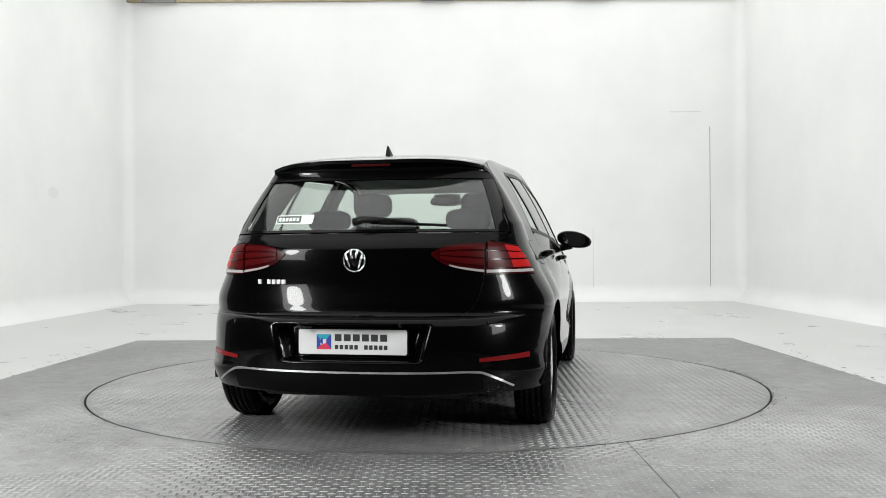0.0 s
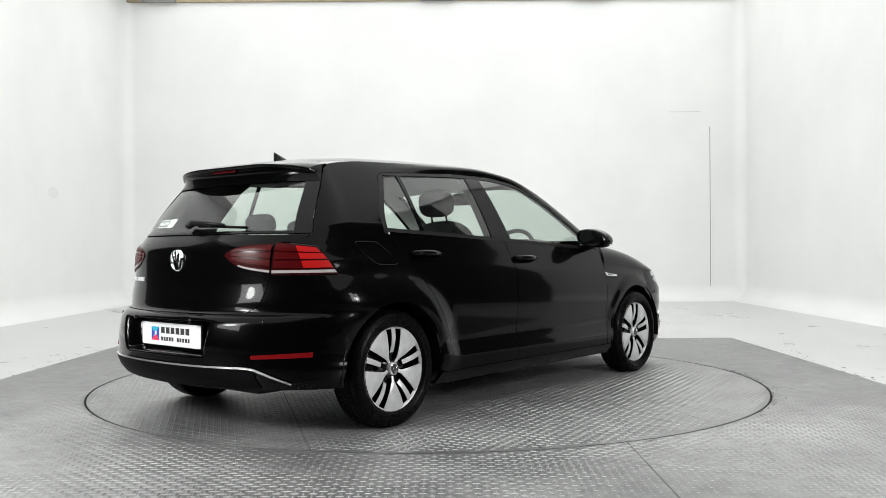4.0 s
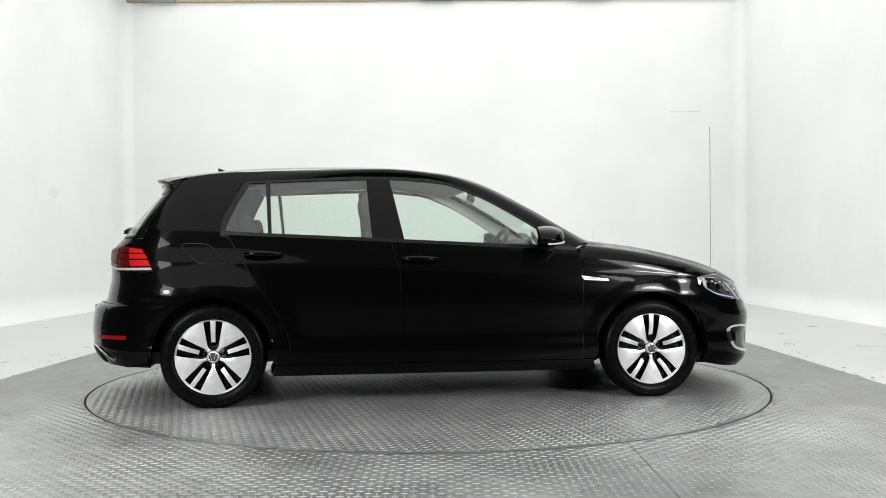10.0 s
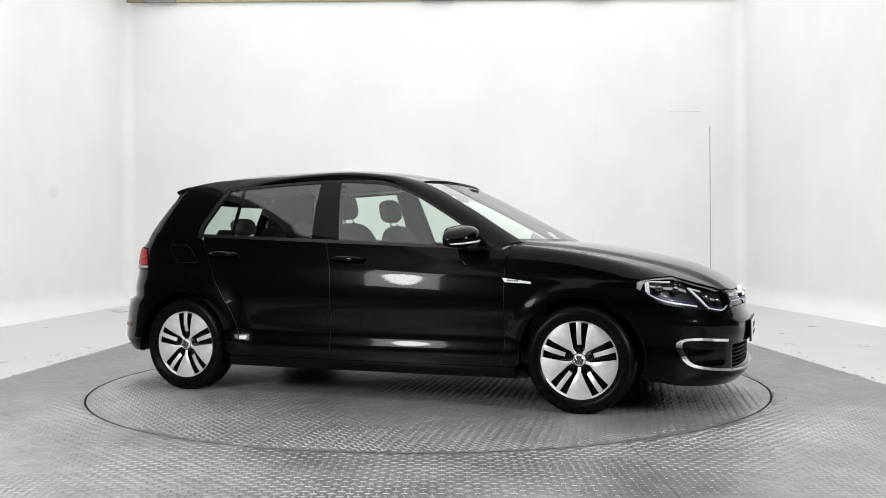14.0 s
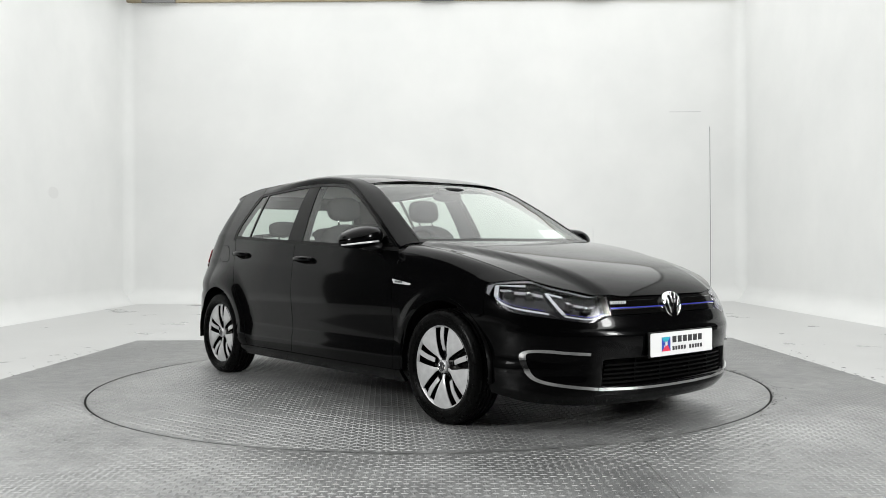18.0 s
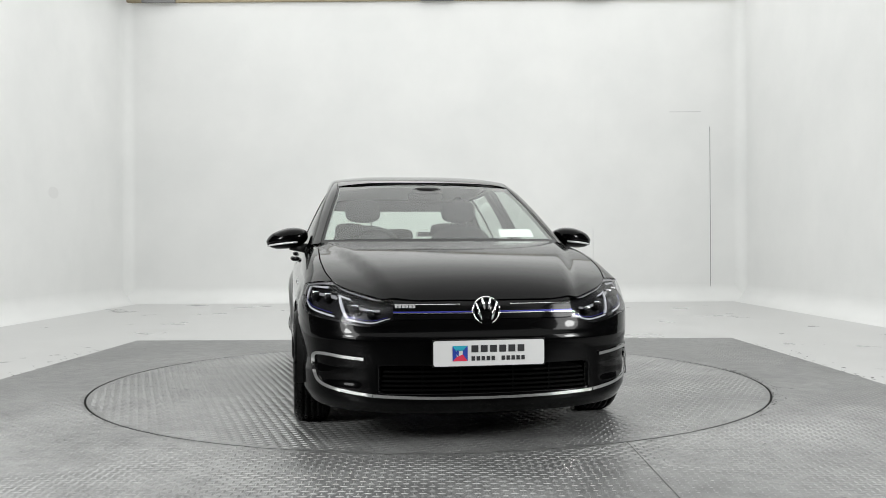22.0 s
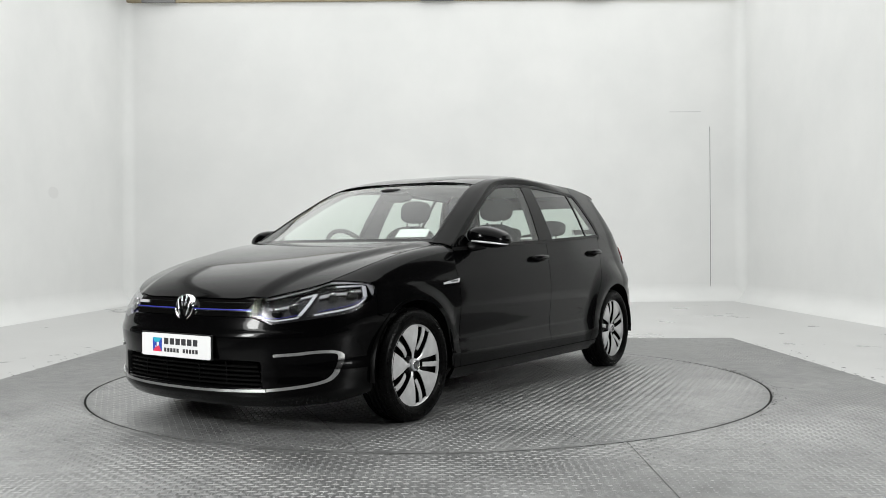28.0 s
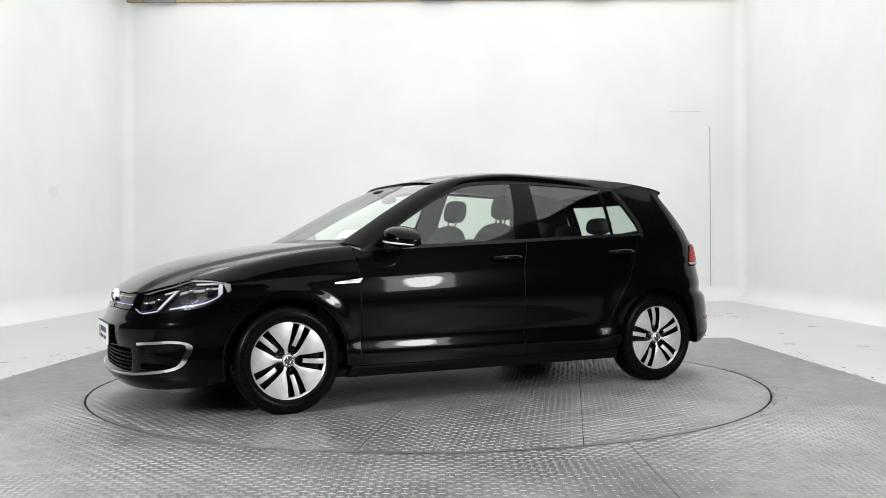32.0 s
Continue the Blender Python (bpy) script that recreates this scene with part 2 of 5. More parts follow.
def sheet(f, na, nb, side=1, out=0.0, edge=0.012, thick=False, both=False, ends=(0, 1, 0, 1)):
    """Vertices and faces of a curved panel f(a, b) with its rim turned inwards by edge. side=-1: mirrored; both: across both halves."""
    a0, a1, b0, b1 = ends
    a, b = np.meshgrid(np.linspace(a0, a1, na), np.linspace(b0, b1, nb), indexing="ij")
    p = f(a, b)
    if both:
        m = p[::-1].copy()
        m[..., 1] *= -1
        p = np.concatenate([p, m[1:]], 0) if abs(p[-1, 0, 1]) < 1e-6 else np.concatenate([m, p[1:]], 0)
        na = p.shape[0]
    elif side < 0:
        p = p.copy()
        p[..., 1] *= -1
    du, dv = np.gradient(p, axis=0), np.gradient(p, axis=1)
    n = np.cross(du, dv)
    n /= np.linalg.norm(n, axis=-1, keepdims=True) + 1e-12
    mid = p[na // 2, nb // 2]
    away = mid - np.array([np.clip(mid[0], -1.2, 1.0), 0, 0.65])
    flip = np.dot(n[na // 2, nb // 2], away) < 0
    if flip:
        n = -n
    p = p + n * out
    idx = np.arange(na * nb).reshape(na, nb)
    quads = np.stack([idx[:-1, :-1], idx[1:, :-1], idx[1:, 1:], idx[:-1, 1:]], -1).reshape(-1, 4)
    if flip:
        quads = quads[:, ::-1]
    verts, faces = [p.reshape(-1, 3)], [quads]
    loop = np.concatenate([idx[:, 0], idx[-1, 1:], idx[-2::-1, -1], idx[0, -2:0:-1]])
    flat, nf = p.reshape(-1, 3), n.reshape(-1, 3)
    k = len(loop)
    base = na * nb
    if edge:
        inward = flat[loop] - nf[loop] * edge
        verts += [flat[loop], inward]
        i = np.arange(k)
        j = (i + 1) % k
        rim = np.stack([base + i, base + k + i, base + k + j, base + j], -1)
        faces.append(rim[:, ::-1] if flip else rim)
        base += 2 * k
        if thick:
            verts.append(flat - nf * edge)
            faces.append(quads[:, ::-1] + base)
    return np.concatenate(verts), [tuple(map(int, q)) for f_ in faces for q in f_]


def joined(*pieces):
    v, f, n = [], [], 0
    for verts, faces in pieces:
        v.append(verts)
        f += [tuple(i + n for i in q) for q in faces]
        n += len(verts)
    return np.concatenate(v), f


def panel(name, pieces, material, parent, label=""):
    v, f = pieces
    return part(name, mesh(name, v, f, material, True), parent, label)


def lathe(profile, seg=48, axis="y"):
    """Vertices and faces of a profile of (radius, offset along the axis) turned round the axis."""
    v, f = [], []
    n = len(profile)
    for i in range(seg):
        t = 2 * math.pi * i / seg
        for r, o in profile:
            v.append((r * math.cos(t), o, r * math.sin(t)) if axis == "y" else (r * math.cos(t), r * math.sin(t), o) if axis == "z" else (o, r * math.cos(t), r * math.sin(t)))
    for i in range(seg):
        j = (i + 1) % seg
        for k in range(n - 1):
            f.append((i * n + k, j * n + k, j * n + k + 1, i * n + k + 1))
    return np.array(v), f


def tube(points, radius, seg=8, flat=1.0):
    """A rod of round or flattened section along points, closed at both ends."""
    p = np.array(points, float)
    t = np.gradient(p, axis=0)
    t /= np.linalg.norm(t, axis=1, keepdims=True)
    v, f = [], []
    up = np.array([0.0, 0.0, 1.0])
    for i in range(len(p)):
        s = np.cross(t[i], up)
        if np.linalg.norm(s) < 0.1:
            s = np.cross(t[i], (1.0, 0, 0))
        s /= np.linalg.norm(s)
        w = np.cross(s, t[i])
        r = radius[i] if np.ndim(radius) else radius
        for k in range(seg):
            c = 2 * math.pi * k / seg
            v.append(p[i] + r * (math.cos(c) * s + flat * math.sin(c) * w))
    for i in range(len(p) - 1):
        for k in range(seg):
            j = (k + 1) % seg
            f.append((i * seg + k, i * seg + j, (i + 1) * seg + j, (i + 1) * seg + k))
    f += [tuple(range(seg))[::-1], tuple((len(p) - 1) * seg + k for k in range(seg))]
    return np.array(v), f


def blob(centre, size, power=(2.5, 2.5), nu=24, nv=14):
    """A rounded block: a superellipsoid."""
    v, f = [], []
    sg = lambda c, e: math.copysign(abs(c) ** (2 / e), c)
    for i in range(nv + 1):
        w = -math.pi / 2 + math.pi * i / nv
        for j in range(nu):
            u = 2 * math.pi * j / nu
            v.append((centre[0] + size[0] * sg(math.cos(w), power[1]) * sg(math.cos(u), power[0]), centre[1] + size[1] * sg(math.cos(w), power[1]) * sg(math.sin(u), power[0]),
                      centre[2] + size[2] * sg(math.sin(w), power[1])))
    for i in range(nv):
        for j in range(nu):
            k = (j + 1) % nu
            f.append((i * nu + j, i * nu + k, (i + 1) * nu + k, (i + 1) * nu + j))
    return np.array(v), f


def moved(piece, m):
    v, f = piece
    r = np.array(m)
    return v @ r[:3, :3].T + r[:3, 3], f


def mirrored(piece):
    v, f = piece
    v = v.copy()
    v[:, 1] *= -1
    return v, [q[::-1] for q in f]


def one_side(piece, side):
    return piece if side > 0 else mirrored(piece)


# ---- the car's materials ----
PAINT = mat("black_car_paint", (0.0008, 0.0008, 0.0009), 0.25, 0.0, 1.0, 0.02)
PLASTIC = mottled(mat("black_plastic", (0.006, 0.006, 0.006), 0.4, 0.0, 0.0, 0.18), 40.0, (0.002, 0.002, 0.002), (0.005, 0.005, 0.005), 0, 0, None, 0.3, 600)
GLOSS_BLACK = mat("piano_black_trim", (0.002, 0.002, 0.002), 0.1, 0.0, 0.0, 0.2)
INTAKE = mat("matt_black_intake", (0.0015, 0.0015, 0.0015), 0.45, 0.0, 0.0, 0.05)
RUBBER = mottled(mat("tyre_rubber", (0.003, 0.003, 0.003), 0.4, 0.0, 0.0, 0.05), 60.0, (0.001, 0.001, 0.001), (0.003, 0.003, 0.003), 0, 0, (0.18, 0.4), 0.2, 500)
PAINT.node_tree.nodes["Principled BSDF"].inputs["Coat IOR"].default_value = 1.19
PAINT.node_tree.nodes["Principled BSDF"].inputs["Coat Roughness"].default_value = 0.05
MIRROR = mat("mirror_glass", (0.8, 0.8, 0.8), 0.02, 1.0)
CHROME = mat("chrome", (0.78, 0.78, 0.78), 0.1, 1.0)
SATIN = mat("satin_silver", (0.62, 0.62, 0.63), 0.25, 0.4)
ALLOY = mottled(mat("machined_alloy", (0.6, 0.6, 0.61), 0.4, 0.5), 20.0, (0.47, 0.47, 0.475), (0.59, 0.59, 0.595), 0, 0, (0.28, 0.4))
ALLOY_DARK = mat("black_wheel_paint", (0.002, 0.002, 0.002), 0.25, 0.0, 0.0, 0.15)
STEEL_DARK = mottled(mat("brake_steel", (0.08, 0.08, 0.08), 0.45, 0.8), 30.0, (0.05, 0.05, 0.05), (0.16, 0.155, 0.15))
RED = mat("red_lens", (0.27, 0.006, 0.006), 0.35, 0.0, 0.0, 0.08)
RED_MID = mat("deep_red_lens", (0.04, 0.0015, 0.002), 0.3, 0.0, 0.0, 0.08)
RED_DARK = mat("dark_red_lens", (0.022, 0.001, 0.0015), 0.2, 0.0, 0.0, 0.1)
REFLECTOR = mat("red_reflector", (0.11, 0.003, 0.004), 0.25, 0.0, 0.0, 0.15)
LENS_WHITE = mat("white_lens", (0.24, 0.22, 0.22), 0.25, 0.0, 0.1, 0.3)
SEAT = mottled(mat("dark_seat_cloth", (0.02, 0.02, 0.021), 0.85), 20.0, (0.010, 0.010, 0.011), (0.022, 0.022, 0.024))
CABIN = mottled(mat("dark_cabin_plastic", (0.02, 0.02, 0.02), 0.6), 30.0, (0.010, 0.010, 0.011), (0.022, 0.022, 0.022))
HEADLINING = mat("grey_headlining", (0.62, 0.62, 0.6), 0.9)
PAPER = mat("white_paper", (0.75, 0.78, 0.77), 0.7)
PLATE = mat("plate_white", (0.6, 0.6, 0.6), 0.35)
INK = mat("black_ink", (0.02, 0.02, 0.022), 0.5)
BLUE = mat("logo_blue", (0.02, 0.05, 0.3), 0.4)
TEAL = mat("logo_teal", (0.02, 0.3, 0.4), 0.4)
LOGO_RED = mat("logo_red", (0.55, 0.03, 0.07), 0.4)
BLUE_LINE = mat("blue_trim", (0.035, 0.04, 0.26), 0.25, 0.3)


def glass(name, tint, gloss=0.08):
    m = bpy.data.materials.new(name)
    m.use_nodes = True
    t = m.node_tree
    t.nodes.remove(t.nodes["Principled BSDF"])
    out = t.nodes["Material Output"]
    tr, gl, mx, fr, pw, ma = (t.nodes.new(k) for k in ("ShaderNodeBsdfTransparent", "ShaderNodeBsdfGlossy", "ShaderNodeMixShader", "ShaderNodeLayerWeight", "ShaderNodeMath", "ShaderNodeMath"))
    tr.inputs["Color"].default_value = (*tint, 1)
    gl.inputs["Roughness"].default_value = 0.015
    fr.inputs["Blend"].default_value = 0.5
    pw.operation, ma.operation = "POWER", "MULTIPLY_ADD"
    pw.inputs[1].default_value = 4.0
    ma.inputs[1].default_value, ma.inputs[2].default_value = 0.9, gloss
    t.links.new(fr.outputs["Facing"], pw.inputs[0])
    t.links.new(pw.outputs[0], ma.inputs[0])
    t.links.new(ma.outputs[0], mx.inputs[0])
    t.links.new(tr.outputs[0], mx.inputs[1])
    t.links.new(gl.outputs[0], mx.inputs[2])
    t.links.new(mx.outputs[0], out.inputs["Surface"])
    return m


GLASS = glass("green_tinted_glass", (0.82, 0.89, 0.845))
GLASS_CLEAR = glass("clear_lens", (0.93, 0.93, 0.95), 0.015)

# ---- the car ----
car = tagged(new("car"), "black five-door hatchback with silver alloy wheels on the turntable", "car")
LEFT_RIGHT = (1, -1)
ARCH = 0.347


def belt(x):
    return 0.962 - 0.048 * (x + 0.27)


def shut_b(z):
    """The line between front and rear door."""
    return -0.228 - 0.05 * step(0.75, 0.97, z)


rear_shut = tab(0.25, -0.855, 0.4, -0.885, 0.5, -0.925, 0.6, -0.985, 0.72, -1.07, 0.86, -1.155, 0.985, -1.235)
front_shut = 0.885
SILL = 0.243
G = 0.002

# bonnet
bonnet_mid = tab(0.9, 0.975, 1.08, 0.955, 1.2, 0.941, 1.34, 0.922, 1.55, 0.884, 1.77, 0.834, 1.93, 0.778, 2.0, 0.742, 2.06, 0.7, 2.1, 0.662)
bonnet_drop = tab(0.9, 0.02, 1.1, 0.022, 1.5, 0.038, 1.8, 0.066, 2.0, 0.085, 2.1, 0.085)
bonnet_edge = tab(0.9, 0.725, 1.1, 0.74, 1.4, 0.745, 1.65, 0.73, 1.8, 0.7)


def bonnet_z(x, y):
    y = np.abs(y)
    fold = 0.43 + 0.25 * np.clip((2.05 - x) / 1.0, 0, 1)
    return bonnet_mid(x) - bonnet_drop(x) * (y / 0.75) ** 2.4 - 0.02 * step(fold - 0.01, fold + 0.05, y) + 0.008


nose = tab(0.0, 2.1, 0.3, 2.088, 0.43, 2.06, 0.55, 1.985, 0.65, 1.885, 0.7, 1.8)


def bonnet(a, b):
    """a: from the middle outwards; b: from the windscreen to the nose."""
    x0 = 1.125 - 0.17 * a ** 2
    xe = 0.955 + (1.8 - 0.955) * b
    mid_x = x0 + (nose(0.7 * a) - x0) * b
    ye = bonnet_edge(xe)
    y = ye * a
    x = mid_x * (1 - a ** 6) + (xe * a ** 6)
    x = np.where(b > 0.999, nose(0.7 * a), x)
    return np.stack([x, y, bonnet_z(x, y)], -1)


panel("bonnet", sheet(bonnet, 26, 60, both=True, edge=0.014, ends=(0, 0.991, 0.0, 1)), PAINT, car, "glossy black bonnet")

# wing, doors, quarter panel, sill on each side
crease = tab(0.88, 0.795, 1.2, 0.775, 1.62, 0.735)


def wing_top(a):
    x = 0.935 + (1.8 - 0.935) * a
    y = bonnet_edge(x)
    return np.stack([x, y, bonnet_z(x, y)], -1)


wing_bottom_path = path((front_shut + G, SILL), (0.93, SILL), *[(AXLE + ARCH * math.cos(radians(d)), HUB_Z + ARCH * math.sin(radians(d))) for d in (186, 170, 150, 130, 110, 90, 70, 50)], (1.637, 0.59))


def wing(a, b):
    bt = wing_bottom_path(a)
    cx = front_shut + G + (1.62 - front_shut) * a
    cz = crease(cx)
    t = np.clip(b / 0.6, 0, 1)
    q, z = bt[..., 0] + (cx - bt[..., 0]) * t, bt[..., 1] + (cz - bt[..., 1]) * t
    low = surface(q_of_x(q, z), z)
    c = surface(q_of_x(cx, cz), cz)
    top = wing_top(a)
    w = np.clip((b - 0.6) / 0.4, 0, 1)
    n = 2.1
    h = np.sin(w * math.pi / 2) ** (2 / n)
    k = np.cos(w * math.pi / 2) ** (2 / n)
    y = top[..., 1] + (c[..., 1] - top[..., 1]) * k
    z2 = c[..., 2] + (top[..., 2] - c[..., 2]) * h
    x2 = c[..., 0] + (top[..., 0] - c[..., 0]) * w
    up = np.stack([x2, y, z2], -1)
    return np.where((b <= 0.6)[..., None], low, up)


def wing_foot(a, b):
    """The wing's upper rear corner, between the door and the foot of the windscreen pillar."""
    lo = surface(0.884 - 0.016 * b, 0.79 + 0.12 * b)
    hi = wing(0 * b, 0.6 + 0.4 * b)
    return lo + (hi - lo) * a[..., None]


door_f = on_surface(coons(straight((shut_b(SILL) + G, SILL), (front_shut - G, SILL)), lambda a: np.stack([-0.276 + a * (0.865 + 0.276), belt(-0.276 + a * 1.141)], -1),
                          lambda b: np.stack([shut_b(SILL + b * (belt(-0.276) - SILL)) + G, SILL + b * (belt(-0.276) - SILL)], -1),
                          path((front_shut - G, SILL), (front_shut - G, 0.6), (front_shut - G, 0.82), (0.865, belt(0.865)))))
door_r = on_surface(coons(straight((-0.855 + G, SILL), (shut_b(SILL) - G, SILL)), lambda a: np.stack([-1.225 + a * (1.225 - 0.28), belt(-1.225 + a * 0.945)], -1),
                          lambda b: np.stack([rear_shut(SILL + b * (belt(-1.225) - SILL)) + G, SILL + b * (belt(-1.225) - SILL)], -1),
                          lambda b: np.stack([shut_b(SILL + b * (belt(-0.28) - SILL)) - G, SILL + b * (belt(-0.28) - SILL)], -1)))
sill = on_surface(coons(straight((-0.975, 0.175), (0.965, 0.175)), straight((-0.95, SILL - 0.004), (0.945, SILL - 0.004)), straight((-0.975, 0.175), (-0.95, SILL - 0.004)),
                        straight((0.965, 0.175), (0.945, SILL - 0.004))))

gate_edge = tab(0.6, 0.47, 0.625, 0.535, 0.68, 0.57, 0.79, 0.592, 0.94, 0.6, 0.952, 0.63, 0.968, 0.69, 0.985, 0.698, 1.08, 0.671, 1.226, 0.616, 1.357, 0.549)
Z_GATE = 0.6
_arch_r = [(float(q_of_x(-AXLE + ARCH * math.cos(radians(d)), HUB_Z + ARCH * math.sin(radians(d)))), HUB_Z + ARCH * math.sin(radians(d))) for d in (-4, 12, 30, 50, 70, 90, 110, 124, 136)]
_lamp_low, _lamp_high = (float(q_of_x(-1.652, 0.786)), 0.786), (float(q_of_x(-1.717, 0.93)), 0.93)
quarter_low = coons(path((-0.857, SILL), (-0.93, SILL), *_arch_r), straight((-1.235, 0.985), (float(q_of_x(-1.73, 0.99)), 0.99)),
                    lambda b: np.stack([rear_shut(SILL + b * (0.985 - SILL)) - G, SILL + b * (0.985 - SILL)], -1),
                    knots((0, 0.42, 0.85, 1.0), _arch_r[-1], _lamp_low, _lamp_high, (float(q_of_x(-1.73, 0.99)), 0.99)))
quarter_back = coons(straight(_lamp_high, (float(q_of_y(0.605, 0.95, True)), 0.95)), straight((float(q_of_x(-1.73, 0.99)), 0.99), (float(q_of_y(0.7, 0.99, True)), 0.99)),
                     straight(_lamp_high, (float(q_of_x(-1.73, 0.99)), 0.99)),
                     lambda b: np.stack([q_of_y(gate_edge(0.95 + 0.04 * b) + 0.003, 0.95 + 0.04 * b, True), 0.95 + 0.04 * b], -1))
FRAME_T = (0.0, 0.15, 0.3, 0.5, 0.62, 0.8, 1.0)
frame_low_xz = knots(FRAME_T, (0.85, 0.916), (0.69, 1.01), (0.495, 1.133), (0.225, 1.277), (0.03, 1.341), (-0.35, 1.365), (-1.14, 1.337))
frame_top = knots(FRAME_T, (0.955, 0.722, 0.95), (0.80, 0.69, 1.043), (0.585, 0.642, 1.173), (0.262, 0.582, 1.334), (0.05, 0.576, 1.386), (-0.35, 0.577, 1.415), tuple(surface(-1.15, 1.393)))


def frame_side(a, b):
    p = frame_low_xz(a)
    lo = surface(p[..., 0], p[..., 1])
    hi = frame_top(a)
    m = lo + (hi - lo) * b[..., None]
    bulge = 0.014 * np.sin(np.pi * b) * (1 - step(0.86, 1.0, a))
    m[..., 1] += bulge * 0.8
    m[..., 2] += bulge * 0.6
    return m




def rail_z(x):
    """The height of the roof's edge behind the rear door."""
    return np.interp(x, [-1.506, -1.15], [1.357, 1.393])


def pillar(a, b):
    """The rear pillar: a from the side window back to the tailgate, b from the shoulder up to the roof."""
    z0 = 0.985 + 0.005 * a
    win = _c_win(b)
    qw, zw = win[..., 0], win[..., 1]
    zt = 1.393 - 0.036 * a
    zg = z0 + (zt - z0) * b
    qg = q_of_y(gate_edge(zg) + 0.003, zg, True)
    return surface(qw + (qg - qw) * a, zw + (zg - zw) * a)


_c_win = path((-1.235, 0.985), (-1.284, 1.0), (-1.283, 1.06), (-1.225, 1.2), (-1.165, 1.32), (-1.14, 1.337), (-1.15, 1.393))
for s in LEFT_RIGHT:
    panel("front_wing", joined(sheet(wing, 56, 44, s, edge=0.006), sheet(wing_foot, 6, 14, s, out=-0.001, edge=0.004)), PAINT, car)
    d = panel("front_door", sheet(door_f, 40, 44, s, edge=0.015), PAINT, car)
    e = panel("rear_door", sheet(door_r, 36, 44, s, edge=0.015), PAINT, car)
    panel("sill", sheet(sill, 40, 6, s, edge=0.02), PAINT, car)
    panel("quarter_panel", joined(sheet(on_surface(quarter_low), 64, 48, s, edge=0.006), sheet(on_surface(quarter_back), 14, 6, s, edge=0.004), sheet(pillar, 30, 40, s, edge=0.0)), PAINT, car)
    panel("roof_rail", sheet(frame_side, 60, 8, s, edge=0.01), PAINT, car)

# dark rubber seals behind the shut lines
for s in LEFT_RIGHT:
    for fx, z0, z1 in ((lambda z: front_shut + 0 * z, SILL, 0.86), (shut_b, SILL, 0.955), (rear_shut, SILL, 0.98)):
        panel("door_seal", sheet(lambda a, b: surface(fx(z0 + (z1 - z0) * b) + 0.024 * (a - 0.5), z0 + (z1 - z0) * b), 3, 30, s, out=-0.0025, edge=0.0), PLASTIC, car, "black rubber door seal")

# roof
roof_mid = tab(-1.6, 1.388, -1.36, 1.42, -1.08, 1.443, -0.73, 1.453, -0.42, 1.452, -0.18, 1.44, 0.05, 1.416, 0.21, 1.388, 0.34, 1.356)
_rail_t = np.linspace(0.45, 1, 120)
_rail_by_x = (-frame_top(_rail_t)[:, 0], _rail_t)


def roof(a, b):
    """a: from the middle to the rail; b: from the back to the windscreen."""
    front = 0.335 - 0.07 * a ** 2
    x0 = -1.57 + 0.064 * a ** 2
    x = x0 + (front - x0) * b
    e = frame_top(np.interp(-x, *_rail_by_x))
    back = surface(q_of_x(x, rail_z(x)), rail_z(x))
    ye, t = np.where(x < -1.15, back[..., 1], e[..., 1]), np.where(x < -1.15, back[..., 2], e[..., 2])
    mid = roof_mid(x)
    return np.stack([x, ye * a, mid - (mid - t) * a ** 3.4], -1)


panel("roof", sheet(roof, 18, 60, both=True, edge=0.006, ends=(0, 0.996, 0, 1)), PAINT, car, "glossy black roof")


# windscreen
def windscreen(a, b):
    e = frame_top(0.005 + b * 0.495)
    mx, mz = 1.115 + (0.337 - 1.115) * b, 0.95 + (1.351 - 0.95) * (b + 0.04 * b * (1 - b))
    k = a ** 2.3
    return np.stack([mx + (e[..., 0] - mx) * k, e[..., 1] * a, mz + (e[..., 2] - mz) * k], -1)


w = panel("windscreen", sheet(windscreen, 16, 24, both=True, out=-0.004, edge=0.004, thick=False, ends=(0, 0.99, 0, 0.99)), GLASS, car, "clear windscreen")
w.visible_shadow = False
panel("windscreen_trim", joined(*[sheet(windscreen, 4, 24, s, out=-0.001, edge=0.004, ends=(0.978, 0.995, 0, 1)) for s in LEFT_RIGHT],
                                sheet(windscreen, 16, 3, both=True, out=-0.001, edge=0.004, ends=(0, 0.98, 0.985, 1)),
                                sheet(windscreen, 16, 3, both=True, out=-0.001, edge=0.004, ends=(0, 0.98, 0, 0.06))), GLOSS_BLACK, car)
panel("scuttle", joined(sheet(lambda a, b: np.stack([1.125 - 0.17 * a ** 2 - 0.06 * b + 0.035, 0.72 * a, 0.94 - 0.03 * a ** 2 - 0.008 + 0 * b], -1), 16, 3, both=True, edge=0.01)), PLASTIC, car)


# side windows: glass, pillar trims and a dark rubber surround
def upper_z(x):
    t = np.linspace(0, 1, 200)
    p = frame_low_xz(t)
    o = np.argsort(p[:, 0])
    return np.interp(x, p[o, 0], p[o, 1])


def window_patch(xb0, xb1, xt0, xt1, low=0.0, high=0.0):
    """A pane between the belt and the rail: its edges run from xb to xt."""
    def f(a, b):
        xb, xt = xb0 + (xb1 - xb0) * a, xt0 + (xt1 - xt0) * a
        zb, zt = belt(xb) + low, upper_z(xt) - high
        x, z = xb + (xt - xb) * b, zb + (zt - zb) * b
        return surface(x, z)
    return f


